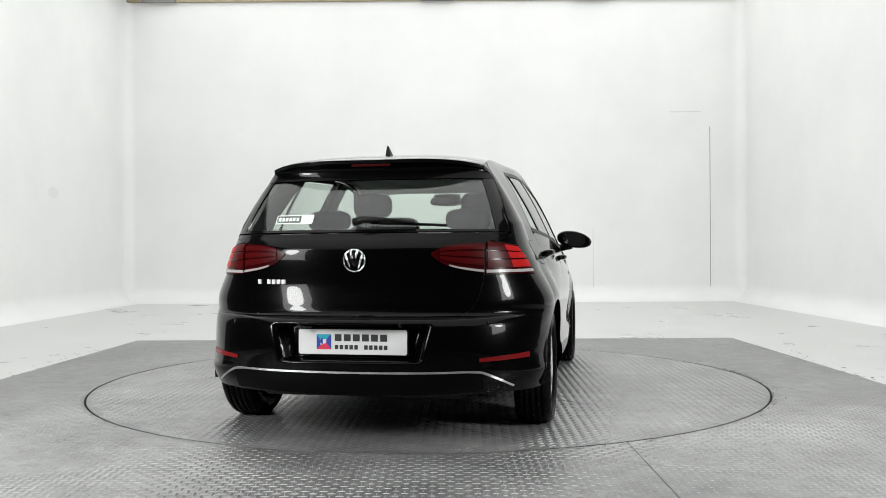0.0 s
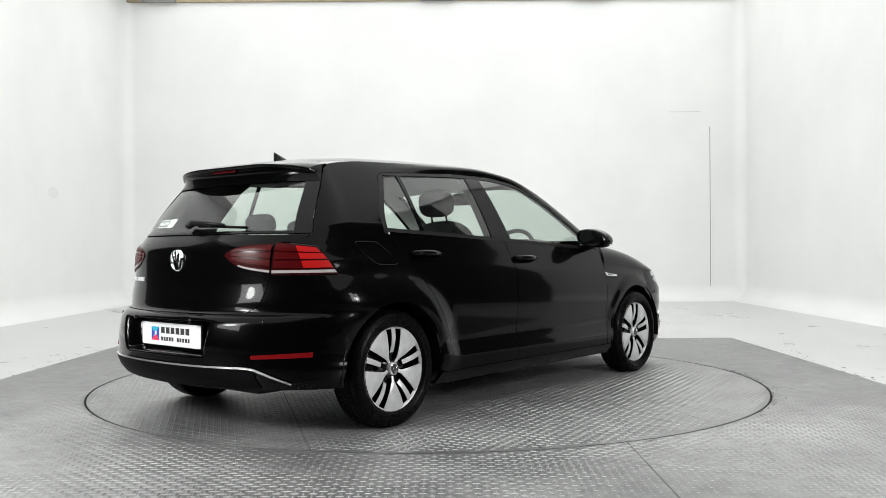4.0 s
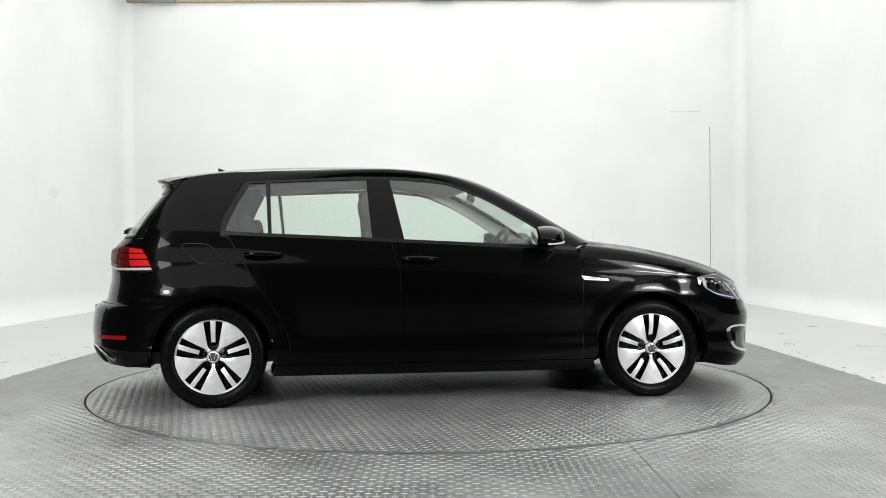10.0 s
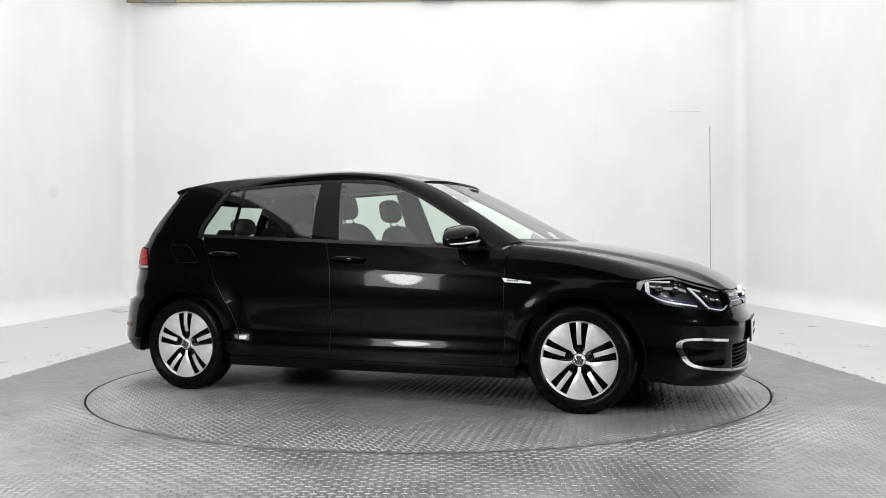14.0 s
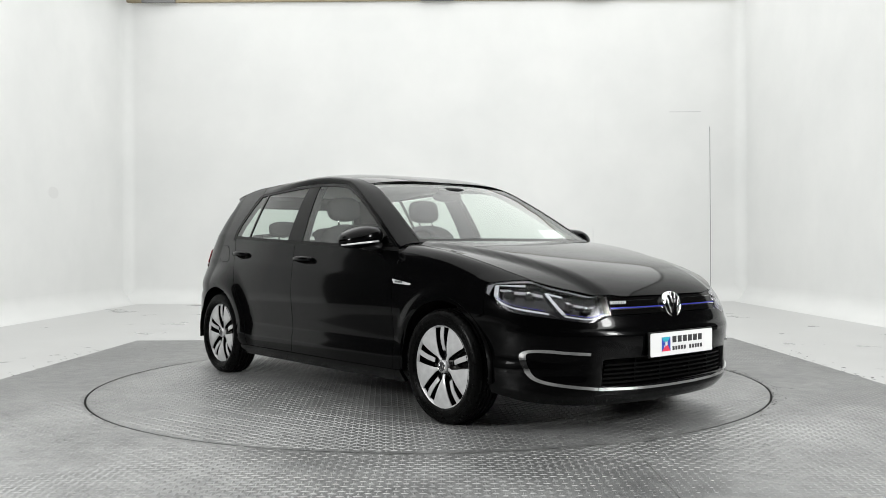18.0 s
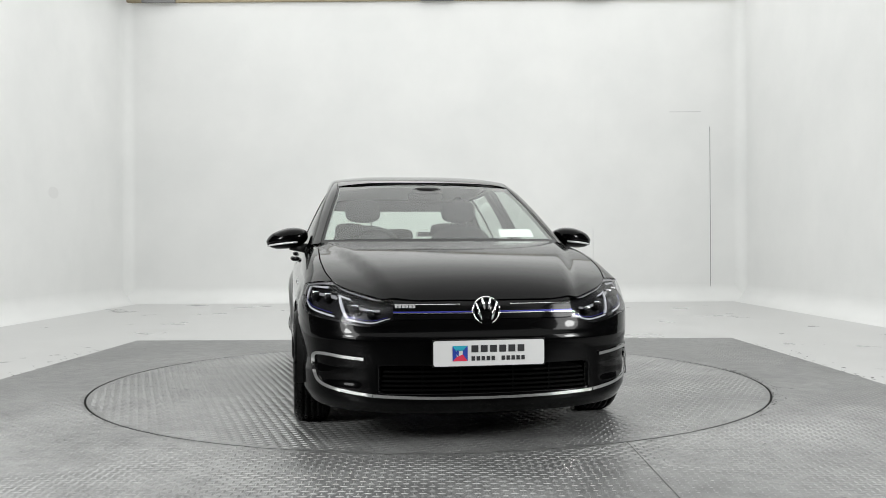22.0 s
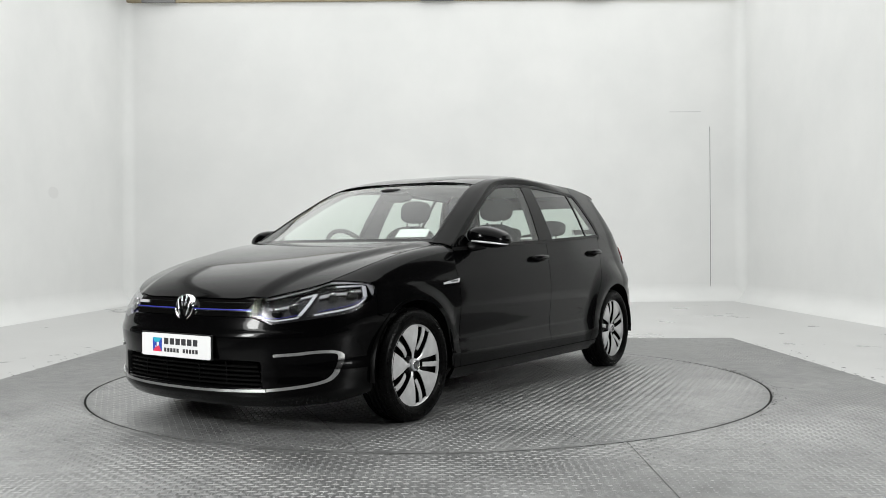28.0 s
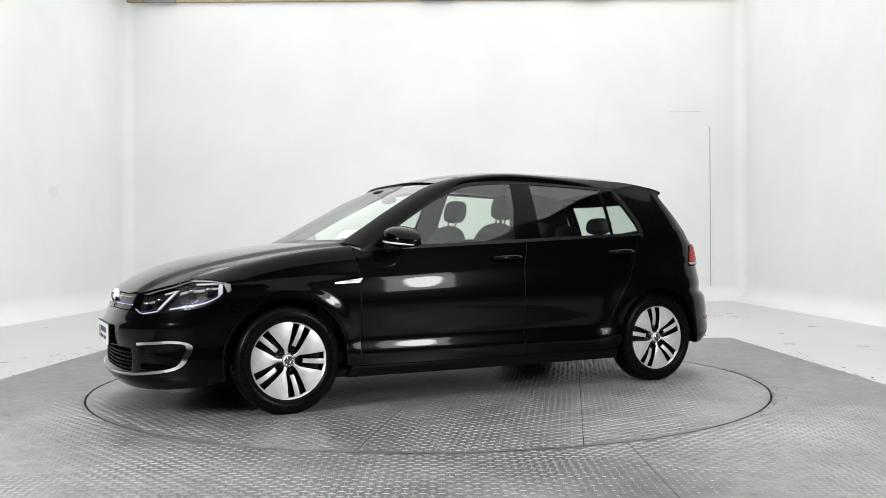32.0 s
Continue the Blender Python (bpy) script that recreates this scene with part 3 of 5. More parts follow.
panes = (("front_door_window", (-0.205, 0.66, -0.29, 0.25), 0.012, 0.024), ("rear_door_window", (-0.985, -0.385, -1.005, -0.415), 0.012, 0.024), ("quarter_window", (-1.262, -1.005, -1.135, -1.028), 0.02, 0.03))
for s in LEFT_RIGHT:
    for name, xs, lo, hi in panes:
        if name == "front_door_window":
            def f(a, b):
                xb = -0.205 + 0.865 * a
                xt = -0.29 + 0.975 * a
                x = xb + (xt - xb) * b
                zb = belt(x) + 0.012
                zt = np.maximum(upper_z(x) - 0.015, zb + 0.004)
                return surface(x, zb + (zt - zb) * b)
        elif name == "quarter_window":
            f = on_surface(coons(straight((-1.262, belt(-1.262) + 0.02), (-1.0, belt(-1.0) + 0.014)), path((-1.14, 1.3), (-1.1, 1.312), (-1.025, 1.318)),
                                 path((-1.262, belt(-1.262) + 0.02), (-1.25, 1.06), (-1.19, 1.2), (-1.14, 1.3)), straight((-1.0, belt(-1.0) + 0.014), (-1.025, 1.318))))
        else:
            f = window_patch(*xs, lo, hi)
        g = panel(name, sheet(f, 16, 14, s, out=-0.006, edge=0.004), GLASS, car, "green tinted side window")
        g.visible_shadow = False
    # pillar covers between the panes
    panel("door_pillar_trim", sheet(window_patch(-0.392, -0.198, -0.425, -0.283, 0.0, 0.004), 8, 14, s, out=-0.003, edge=0.01), PAINT, car)
    panel("quarter_divider", sheet(window_patch(-1.004, -0.983, -1.03, -1.004, 0.0, 0.004), 4, 14, s, out=-0.002, edge=0.01), GLOSS_BLACK, car)
    panel("mirror_triangle", sheet(window_patch(0.64, 0.85, 0.70, 0.845, 0.0, 0.0), 8, 8, s, out=-0.002, edge=0.01), GLOSS_BLACK, car)

    def strip(x0, x1, fz, h, n=40, s=s, out=0.002):
        return sheet(lambda a, b: surface(x0 + (x1 - x0) * a, fz(x0 + (x1 - x0) * a) + h * b), n, 3, s, out=out, edge=0.008)
    panel("window_sill_trim", strip(-1.27, 0.86, lambda x: belt(x) - 0.006, 0.02), PLASTIC, car, "dark rubber strip under the windows")
    # window surround following the rail
    def surround(a, b):
        p = frame_low_xz(a)
        return surface(p[..., 0], p[..., 1] - 0.018 * b)
    panel("window_surround", joined(sheet(surround, 60, 3, s, out=-0.002, edge=0.008),
                                    sheet(on_surface(coons(straight((-1.29, 0.99), (-1.26, 0.99)), straight((-1.165, 1.33), (-1.13, 1.315)),
                                                           path((-1.285, 0.985), (-1.283, 1.06), (-1.225, 1.2), (-1.155, 1.337)), path((-1.255, 0.985), (-1.248, 1.06), (-1.19, 1.2), (-1.128, 1.31)))), 3, 24, s, out=-0.002, edge=0.008)), PLASTIC, car)

# tailgate with its window frame and spoiler
gate_low = lambda a, b: surface(q_of_y(gate_edge(Z_GATE + b * 0.385) * a, Z_GATE + b * 0.385, True), Z_GATE + b * 0.385 + 0 * a)
gate_up = lambda a, b: surface(q_of_y(gate_edge(0.993 + b * 0.34) * a, 0.993 + b * 0.34, True), 0.993 + b * 0.34 + 0 * a)
panel("tailgate", sheet(gate_low, 30, 44, both=True, edge=0.02), PAINT, car, "glossy black tailgate")
panel("tailgate_window_frame", joined(*[sheet(gate_up, 6, 24, s, edge=0.012, ends=(0.915, 1, 0, 1)) for s in LEFT_RIGHT], sheet(gate_up, 24, 3, both=True, edge=0.01, ends=(0, 0.93, 0, 0.035)), sheet(gate_up, 24, 5, both=True, edge=0.01, ends=(0, 0.93, 0.8, 1))), GLOSS_BLACK, car)
g = panel("rear_window", sheet(gate_up, 24, 20, both=True, out=-0.004, edge=0.004, ends=(0, 0.935, 0.03, 0.81)), GLASS, car, "tinted heated rear window")
g.visible_shadow = False


def spoiler(a, b):
    """b: along the top from the roof to the lip, then back underneath to the window."""
    A = a[..., None]
    p0 = roof(0.996 * a, 0 * b)
    lip = np.stack([-1.738 + 0.12 * a ** 4, 0.555 * a, p0[..., 2] - 0.036 + 0.006 * a ** 2], -1)
    low = lip + np.array((0.008, 0, -0.017))
    ze = 1.262 + 0 * a
    end = surface(q_of_y(gate_edge(ze) * a, ze, True), ze) + np.array((-0.004, 0, 0))
    mid = p0 + (lip - p0) * np.array((0.55, 0.5, 0.3))
    t = np.clip(b / 0.45, 0, 1)[..., None]
    top = (1 - t) ** 2 * p0 + 2 * t * (1 - t) * mid + t * t * lip
    u = np.clip((b - 0.45) / 0.1, 0, 1)[..., None]
    w = np.clip((b - 0.55) / 0.45, 0, 1)[..., None]
    under = low + (end - low) * w + np.array((0.02, 0, 0.012)) * np.sin(np.pi * w) + 0 * A
    return np.where(b[..., None] < 0.45, top, np.where(b[..., None] < 0.55, lip + (low - lip) * u, under))


panel("roof_spoiler", sheet(spoiler, 24, 48, both=True, edge=0.0), PAINT, car, "black roof spoiler with a thin lip")
for s in LEFT_RIGHT:
    # the spoiler's closed end, and a fin from it down the window's side
    def cap(a, b):
        z = 1.357 - 0.095 * b
        g = surface(q_of_y(gate_edge(z), z, True), z)
        p = spoiler(1 + 0 * b, b)
        return p + (g - p) * a[..., None]
    panel("spoiler_end", sheet(cap, 6, 30, s, edge=0.0), PAINT, car)

    def fin(a, b):
        z = 1.272 - 0.25 * b
        p = surface(q_of_y(gate_edge(z) - 0.002, z, True), z)
        reach = 0.035 * (1 - b) ** 0.8 + 0.003
        return p + np.stack([-reach * a, -0.03 * a * (1 - b), -0.01 * a * (1 - b)], -1)
    panel("spoiler_fin", sheet(fin, 6, 20, s, out=0.0, edge=0.03, thick=True), GLOSS_BLACK, car, "black fin beside the rear window")
part("high_brake_light", box(-1.736, -1.71, -0.1, 0.1, 1.324, 1.338, 0.004), car, "dark red high brake light", RED_DARK)

# bumpers
_fa = (AXLE + ARCH * math.cos(radians(50)), HUB_Z + ARCH * math.sin(radians(50)))
front_top = knots((0.0, 0.12, 0.24, 0.38, 0.5, 0.63, 0.74, 1.0), (float(q_of_x(*_fa)), _fa[1]), (float(q_of_x(1.64, 0.588)), 0.588), (float(q_of_x(1.628, 0.69)), 0.69), (float(q_of_x(1.78, 0.605)), 0.605),
                  (float(q_of_y(0.7, 0.575)), 0.575), (float(q_of_y(0.545, 0.552)), 0.552), (float(q_of_y(0.43, 0.58)), 0.58), (float(q_of_y(0.0, 0.582)), 0.582))
_bf = [(AXLE + ARCH * math.cos(radians(d)), HUB_Z + ARCH * math.sin(radians(d))) for d in (-16, 0, 16, 32, 42)]
bumper_f = coons(path((float(q_of_x(1.655, 0.2)), 0.2), (float(q_of_y(0.74, 0.165)), 0.165), (float(q_of_y(0.5, 0.15)), 0.15), (float(q_of_y(0.0, 0.145)), 0.145)),
                 lambda a: front_top(a)[..., :2],
                 path((float(q_of_x(1.655, 0.2)), 0.2), *[(float(q_of_x(x, z)), z) for x, z in _bf[1:]], (float(q_of_x(*_fa)), _fa[1])),
                 straight((float(q_of_y(0.0, 0.145)), 0.145), (float(q_of_y(0.0, 0.582)), 0.582)))


def bumper_front(a, b):
    """The front bumper with the recesses of the lower grille and the daytime lights."""
    p = on_surface(bumper_f)(a, b)
    y, z = np.abs(p[..., 1]), p[..., 2]
    p[..., 0] -= 0.06 * (1 - step(0.455, 0.51, y)) * step(0.244, 0.256, z) * (1 - step(0.362, 0.376, z))
    p[..., 0] -= 0.009 * step(0.56, 0.62, y) * (1 - step(0.71, 0.768, y)) * step(0.265, 0.3, z) * (1 - step(0.36, 0.4, z))
    return p


panel("front_bumper", sheet(bumper_front, 130, 90, both=True, edge=0.03), PAINT, car, "glossy black front bumper")
_br = [(-AXLE - ARCH * math.cos(radians(d)), HUB_Z + ARCH * math.sin(radians(d))) for d in (-8, 6, 20, 32, 40)]
_ra = (-AXLE - ARCH * math.cos(radians(44)), HUB_Z + ARCH * math.sin(radians(44)) - 0.003)
bumper_r = coons(path((float(q_of_x(-1.665, 0.24)), 0.24), (float(q_of_y(0.7, 0.24, True)), 0.24), (float(q_of_y(0.4, 0.234, True)), 0.234), (float(q_of_y(0, 0.232, True)), 0.232)),
                 path((float(q_of_x(*_ra)), _ra[1]), (float(q_of_x(-1.66, 0.556)), 0.556), (float(q_of_x(-1.8, 0.596)), 0.596), (float(q_of_y(0.475, 0.597, True)), 0.597), (float(q_of_y(0, 0.597, True)), 0.597)),
                 path((float(q_of_x(-1.665, 0.24)), 0.24), *[(float(q_of_x(x, z)), z) for x, z in _br[1:]], (float(q_of_x(*_ra)), _ra[1])),
                 straight((float(q_of_y(0, 0.232, True)), 0.232), (float(q_of_y(0, 0.597, True)), 0.597)))


def bumper_rear(a, b):
    """The rear bumper with the recess that holds the plate."""
    p = on_surface(bumper_r)(a, b)
    y, z = np.abs(p[..., 1]), p[..., 2]
    p[..., 0] += 0.088 * (1 - step(0.31, 0.385, y + 0.25 * (0.56 - z))) * step(0.392, 0.408, z) * (1 - step(0.556, 0.568, z))
    return p


corner_up = coons(path((float(q_of_x(*_ra)), _ra[1]), (float(q_of_x(-1.66, 0.556)), 0.556), (float(q_of_x(-1.8, 0.596)), 0.596), (float(q_of_y(0.475, 0.597, True)), 0.597)),
                  straight(_lamp_low, (float(q_of_y(0.594, 0.788, True)), 0.788)), straight((float(q_of_x(*_ra)), _ra[1]), _lamp_low),
                  lambda b: np.stack([q_of_y(gate_edge(0.6 + 0.188 * b) + 0.003, 0.6 + 0.188 * b, True), 0.6 + 0.188 * b], -1))
panel("rear_bumper", joined(sheet(bumper_rear, 90, 60, both=True, edge=0.004), *[sheet(on_surface(corner_up), 40, 24, s, edge=0.004) for s in LEFT_RIGHT]), PAINT, car, "glossy black rear bumper")


def facing(y0, y1, z0, z1, rear=False):
    """A patch of the nose or the tail by y and z; the bounds may be curves of y."""
    def f(a, b):
        y = y0 + (y1 - y0) * a
        lo, hi = (z(y) if callable(z) else z + 0 * y for z in (z0, z1))
        z = lo + (hi - lo) * b
        return surface(q_of_y(y, z, rear), z)
    return f


# grille band, blue line, intakes, chrome
panel("upper_grille", sheet(facing(0, 0.43, 0.586, lambda y: bonnet_z(nose(y), y) - 0.006), 20, 8, both=True, out=-0.004, edge=0.012), GLOSS_BLACK, car)
panel("grille_line", sheet(facing(0, 0.43, 0.6093, 0.6128), 20, 3, both=True, out=0.002, edge=0.006), CHROME, car, "chrome line with a blue stripe")
panel("blue_stripe", sheet(facing(0, 0.43, 0.6137, 0.6195), 20, 3, both=True, out=0.003, edge=0.006), BLUE_LINE, car, "blue stripe in the grille")
for s in LEFT_RIGHT:
    panel("grille_bar", sheet(facing(0.12, 0.425, 0.651, 0.6532), 16, 2, s, out=0.0, edge=0.004), CHROME, car)
low = panel("lower_grille", sheet(facing(0, 0.5, 0.243, lambda y: 0.372 - 0.1 * np.clip(y - 0.3, 0, 1)), 24, 6, both=True, out=-0.045, edge=0.0), INTAKE, car, "black lower grille with slats")
for k in range(5):
    panel("slat", sheet(facing(0, 0.5 - 0.004 * k, 0.255 + 0.021 * k, 0.264 + 0.021 * k), 20, 3, both=True, out=-0.016, edge=0.02), INTAKE, low)
for y in (0.12, 0.3):
    for s in LEFT_RIGHT:
        panel("grille_rib", sheet(facing(y, y + 0.008, 0.25, 0.366), 3, 6, s, out=-0.02, edge=0.02), INTAKE, low)


def ribbon(points, w, n, side, rear=False, out=0.006, both=False):
    """A raised band of width w on the nose or the tail along (y, z) points."""
    line = path(*points)

    def f(a, b):
        p, d = line(a), line(np.clip(a + 0.004, 0, 1)) - line(np.clip(a - 0.004, 0, 1))
        d = d / (np.linalg.norm(d, axis=-1, keepdims=True) + 1e-9)
        y, z = p[..., 0] - d[..., 1] * w * (b - 0.5), p[..., 1] + d[..., 0] * w * (b - 0.5)
        return surface(q_of_y(np.maximum(y, 0), z, rear), z)
    return sheet(f, n, 4, side, out=out, edge=0.012, both=both)


panel("front_chrome_strip", sheet(facing(0, 0.525, lambda y: 0.218 + 0.01 * (y / 0.525) ** 2, lambda y: 0.2305 + 0.012 * (y / 0.525) ** 2), 24, 3, both=True, out=0.007, edge=0.014), CHROME, car, "chrome strip along the lower bumper")
for s in LEFT_RIGHT:
    panel("daytime_light_bracket", ribbon(((0.565, 0.404), (0.66, 0.412), (0.74, 0.42), (0.772, 0.417), (0.785, 0.402), (0.784, 0.36), (0.776, 0.315), (0.76, 0.287), (0.73, 0.27), (0.65, 0.252), (0.528, 0.236)), 0.0145, 60, s, out=0.008), CHROME, car, "chrome bracket round the daytime light")

# rear trim
panel("rear_chrome_strip", sheet(facing(0, 0.54, 0.3465, 0.356, True), 30, 3, both=True, out=0.009, edge=0.012), CHROME, car, "chrome strip across the rear bumper")
panel("rear_diffuser", sheet(facing(0, 0.6, lambda y: 0.236 + 0.03 * y, 0.344, True), 44, 8, both=True, out=0.006, edge=0.012), INTAKE, car)
for s in LEFT_RIGHT:
    panel("exhaust_trim", ribbon(((0.54, 0.351), (0.585, 0.347), (0.63, 0.33), (0.69, 0.298), (0.725, 0.276)), 0.0105, 20, s, True, 0.009), CHROME, car, "curved chrome end of the rear strip")
    panel("rear_reflector", sheet(facing(0.585, 0.795, lambda y: 0.392 + 0.03 * (y - 0.58), lambda y: 0.41 + 0.06 * (y - 0.58), True), 12, 3, s, out=0.003, edge=0.005), REFLECTOR, car, "red rear reflector")

# ---- wheels ----
def wheel_parts():
    """One wheel in its own space: the axle along y, the outer face towards +y."""
    made = {}
    # tyre: a lathe with a rounded shoulder and three grooves
    r, w = 0.302, 0.1
    prof = [(0.211, 0.062), (0.218, 0.077), (0.238, 0.092), (0.262, 0.095), (0.282, 0.088), (0.294, 0.076), (0.300, 0.06)]
    for g in (-0.045, -0.015, 0.015, 0.045)[::-1]:
        prof += [(r, g + 0.005), (r - 0.007, g + 0.003), (r - 0.007, g - 0.003), (r, g - 0.005)]
    prof += [(0.300, -0.06), (0.294, -0.076), (0.27, -0.092), (0.235, -0.092), (0.207, -0.075)]
    made["tyre"] = (lathe(prof, 72), RUBBER)
    rings = [lathe([(rr, 0.0925 + dd), (rr + 0.002, 0.0945 + dd), (rr + 0.004, 0.0925 + dd)], 72) for rr, dd in ((0.228, 0), (0.25, 0.0018), (0.272, -0.001))]
    made["sidewall_ring"] = (joined(*rings), RUBBER)
    made["rim"] = (lathe([(0.2, 0.06), (0.204, 0.071), (0.2155, 0.076), (0.2175, 0.080), (0.220, 0.0815), (0.222, 0.079), (0.2225, 0.072)], 72), ALLOY)
    made["rim_barrel"] = (lathe([(0.2145, 0.07), (0.206, 0.05), (0.197, -0.02), (0.2, -0.08)], 48), ALLOY_DARK)
    made["brake_disc"] = (joined(lathe([(0.07, 0.0), (0.145, 0.0), (0.145, -0.02), (0.07, -0.02)], 40), lathe([(0.0, 0.02), (0.07, 0.02), (0.07, 0.0)], 32)), STEEL_DARK)
    made["backing"] = (lathe([(0.0, -0.03), (0.2, -0.03)], 32), ALLOY_DARK)

    def blade(r0, r1, w0, w1, y0, y1, deep, n=14, m=7, bow=0.0):
        """A spoke along +z with widths w0, w1 and a rounded face."""
        t, u = np.meshgrid(np.linspace(0, 1, n), np.linspace(-1, 1, m), indexing="ij")
        rr = r0 + (r1 - r0) * t
        half = np.maximum(0.628 * rr - (0.0305 + 0.165 * (rr - 0.06)), 0.009) if w1 is None else w0 + (w1 - w0) * t
        ang = half * u / np.maximum(rr, 1e-3)
        x, z = rr * np.sin(ang), rr * np.cos(ang)
        y = y0 + (y1 - y0) * t + 0.010 * np.sin(np.pi * t) + bow * (1 - u * u)
        top = np.stack([x, y, z], -1).reshape(-1, 3)
        bot = top.copy()
        bot[:, 1] -= deep
        idx = np.arange(n * m).reshape(n, m)
        q = np.stack([idx[:-1, :-1], idx[:-1, 1:], idx[1:, 1:], idx[1:, :-1]], -1).reshape(-1, 4)
        loop = np.concatenate([idx[:, 0], idx[-1, 1:], idx[-2::-1, -1], idx[0, -2:0:-1]])
        k = len(loop)
        v = np.concatenate([top, top[loop], bot[loop]])
        i = np.arange(k)
        j = (i + 1) % k
        rim = np.stack([n * m + i, n * m + j, n * m + k + j, n * m + k + i], -1)
        return v, [tuple(map(int, f)) for f in np.concatenate([q, rim])]

    petal = blade(0.038, 0.2125, 0.0, None, 0.060, 0.070, 0.004, 16, 11, 0.004)
    thin = blade(0.082, 0.2065, 0.0115, 0.014, 0.056, 0.068, 0.004, 10, 5, 0.001)
    web = blade(0.05, 0.2125, 0.016, 0.055, 0.016, 0.03, 0.02, 10, 7, 0.0)
    made["petal"] = (petal, ALLOY)
    made["thin_spoke"] = (thin, ALLOY)
    made["petal_wall"] = (moved(blade(0.05, 0.2105, 0.0, None, 0.060, 0.070, 0.03, 10, 5, 0.004), pose(0, -0.0035, 0)), ALLOY_DARK)
    made["spoke_wall"] = (moved(blade(0.083, 0.2055, 0.0113, 0.0138, 0.056, 0.068, 0.025, 6, 3, 0.001), pose(0, -0.0035, 0)), ALLOY_DARK)
    made["dark_web"] = (web, ALLOY_DARK)
    made["hub_cap"] = (lathe([(0.0, 0.078), (0.026, 0.077), (0.031, 0.074), (0.033, 0.066), (0.034, 0.05)], 32), SATIN)
    made["cap_ring"] = (joined(lathe([(0.024, 0.0775), (0.026, 0.0795), (0.028, 0.0775)], 32),
                               *[tube([(sx * 0.004, 0.0785, -0.018), (sx * 0.011, 0.0785, 0.004), (sx * 0.018, 0.0785, 0.016)], 0.0022, 6) for sx in (-1, 1)]), CHROME)
    made["cap_disc"] = (lathe([(0.0, 0.0782), (0.0235, 0.0775)], 32), INK)
    made["wheel_bolt"] = (lathe([(0.0, 0.052), (0.010, 0.052), (0.011, 0.03)], 10), ALLOY_DARK)
    grown = lambda k, piece: piece if k in ("tyre", "sidewall_ring") else (piece[0] * np.array((1.03, 1, 1.03)), piece[1])
    return {k: mesh(k, *grown(k, piece), material, True) for k, (piece, material) in made.items()}


WHEEL = wheel_parts()
for x, twist_l, twist_r in ((AXLE, -22, 0), (-AXLE, 8, 0)):
    for s in LEFT_RIGHT:
        wheel = new("wheel")
        wheel.parent = car
        wheel["label"] = "machined alloy wheel with black tyre"
        wheel.matrix_basis = pose(x, s * (HUB_Y - 0.078), HUB_Z, 0, 0, 0 if s > 0 else 180) @ pose(0, 0, 0, 0, twist_l if s > 0 else twist_r, 0)
        for k in ("tyre", "rim", "rim_barrel", "brake_disc", "backing", "hub_cap", "cap_disc", "cap_ring", "sidewall_ring"):
            part(k, WHEEL[k], wheel)
        for i in range(5):
            part("petal", WHEEL["petal"], wheel, "", None, pose(0, 0, 0, 0, 72 * i + 36, 0))
            part("thin_spoke", WHEEL["thin_spoke"], wheel, "", None, pose(0, 0, 0, 0, 72 * i, 0))
            part("petal_wall", WHEEL["petal_wall"], wheel, "", None, pose(0, 0, 0, 0, 72 * i + 36, 0))
            part("spoke_wall", WHEEL["spoke_wall"], wheel, "", None, pose(0, 0, 0, 0, 72 * i, 0))
            part("dark_web", WHEEL["dark_web"], wheel, "", None, pose(0, 0, 0, 0, 72 * i, 0))
            part("wheel_bolt", WHEEL["wheel_bolt"], wheel, "", None, pose(0, 0, 0, 0, 72 * i, 0) @ pose(0, 0, 0.056))
    # wheel wells: dark liners over each wheel
    for s in LEFT_RIGHT:
        arc = np.linspace(-0.14, math.pi + 0.14, 24)
        v = np.array([(x + 0.365 * math.cos(t), s * yy, HUB_Z + 0.365 * math.sin(t)) for t in arc for yy in (0.865, 0.55)])
        v = np.concatenate([v, [(x, s * 0.55, HUB_Z)]])
        f = [(2 * i, 2 * i + 1, 2 * i + 3, 2 * i + 2) for i in range(23)] + [(48, 2 * i + 1, 2 * i + 3) for i in range(23)]
        panel("wheel_arch_liner", (v, f), PLASTIC, car)
bm = box(-1.0, 1.0, -0.72, 0.72, 0.16, 0.24, 0.03)
part("underbody", bm, car, "", PLASTIC)
part("battery_tray", box(-1.9, -1.72, -0.5, 0.5, 0.2, 0.32, 0.02), car, "", PLASTIC)
part("subframe", box(1.7, 2.0, -0.55, 0.55, 0.16, 0.3, 0.02), car, "", PLASTIC)

# ---- headlights ----
_tip = wing(np.ones(6), np.linspace(0.6, 1.0, 6))
_lip = [(float(nose(y)), y, float(bonnet_z(nose(y), y)) - 0.004) for y in (0.43, 0.5, 0.57, 0.64)]
head_top = path(*_lip, *[tuple(p + np.array((0.004, 0, -0.003))) for p in _tip[::-1]])


def head_bottom(a):
    w = front_top(0.738 - a * (0.738 - 0.242))
    p = surface(w[..., 0], w[..., 1] + 0.004)
    return p


def headlight(depth):
    def f(a, b):
        lo, hi = head_bottom(a), head_top(a)
        p = lo + (hi - lo) * b[..., None]
        out = np.stack([1 - 0.75 * a, 0.15 + 0.85 * a, 0.25 + 0 * a], -1)
        return p + out * (0.01 * np.sin(np.pi * b) * np.sin(np.pi * np.clip(a * 0.9 + 0.1, 0, 1)) ** 0.5 - depth)[..., None]
    return f


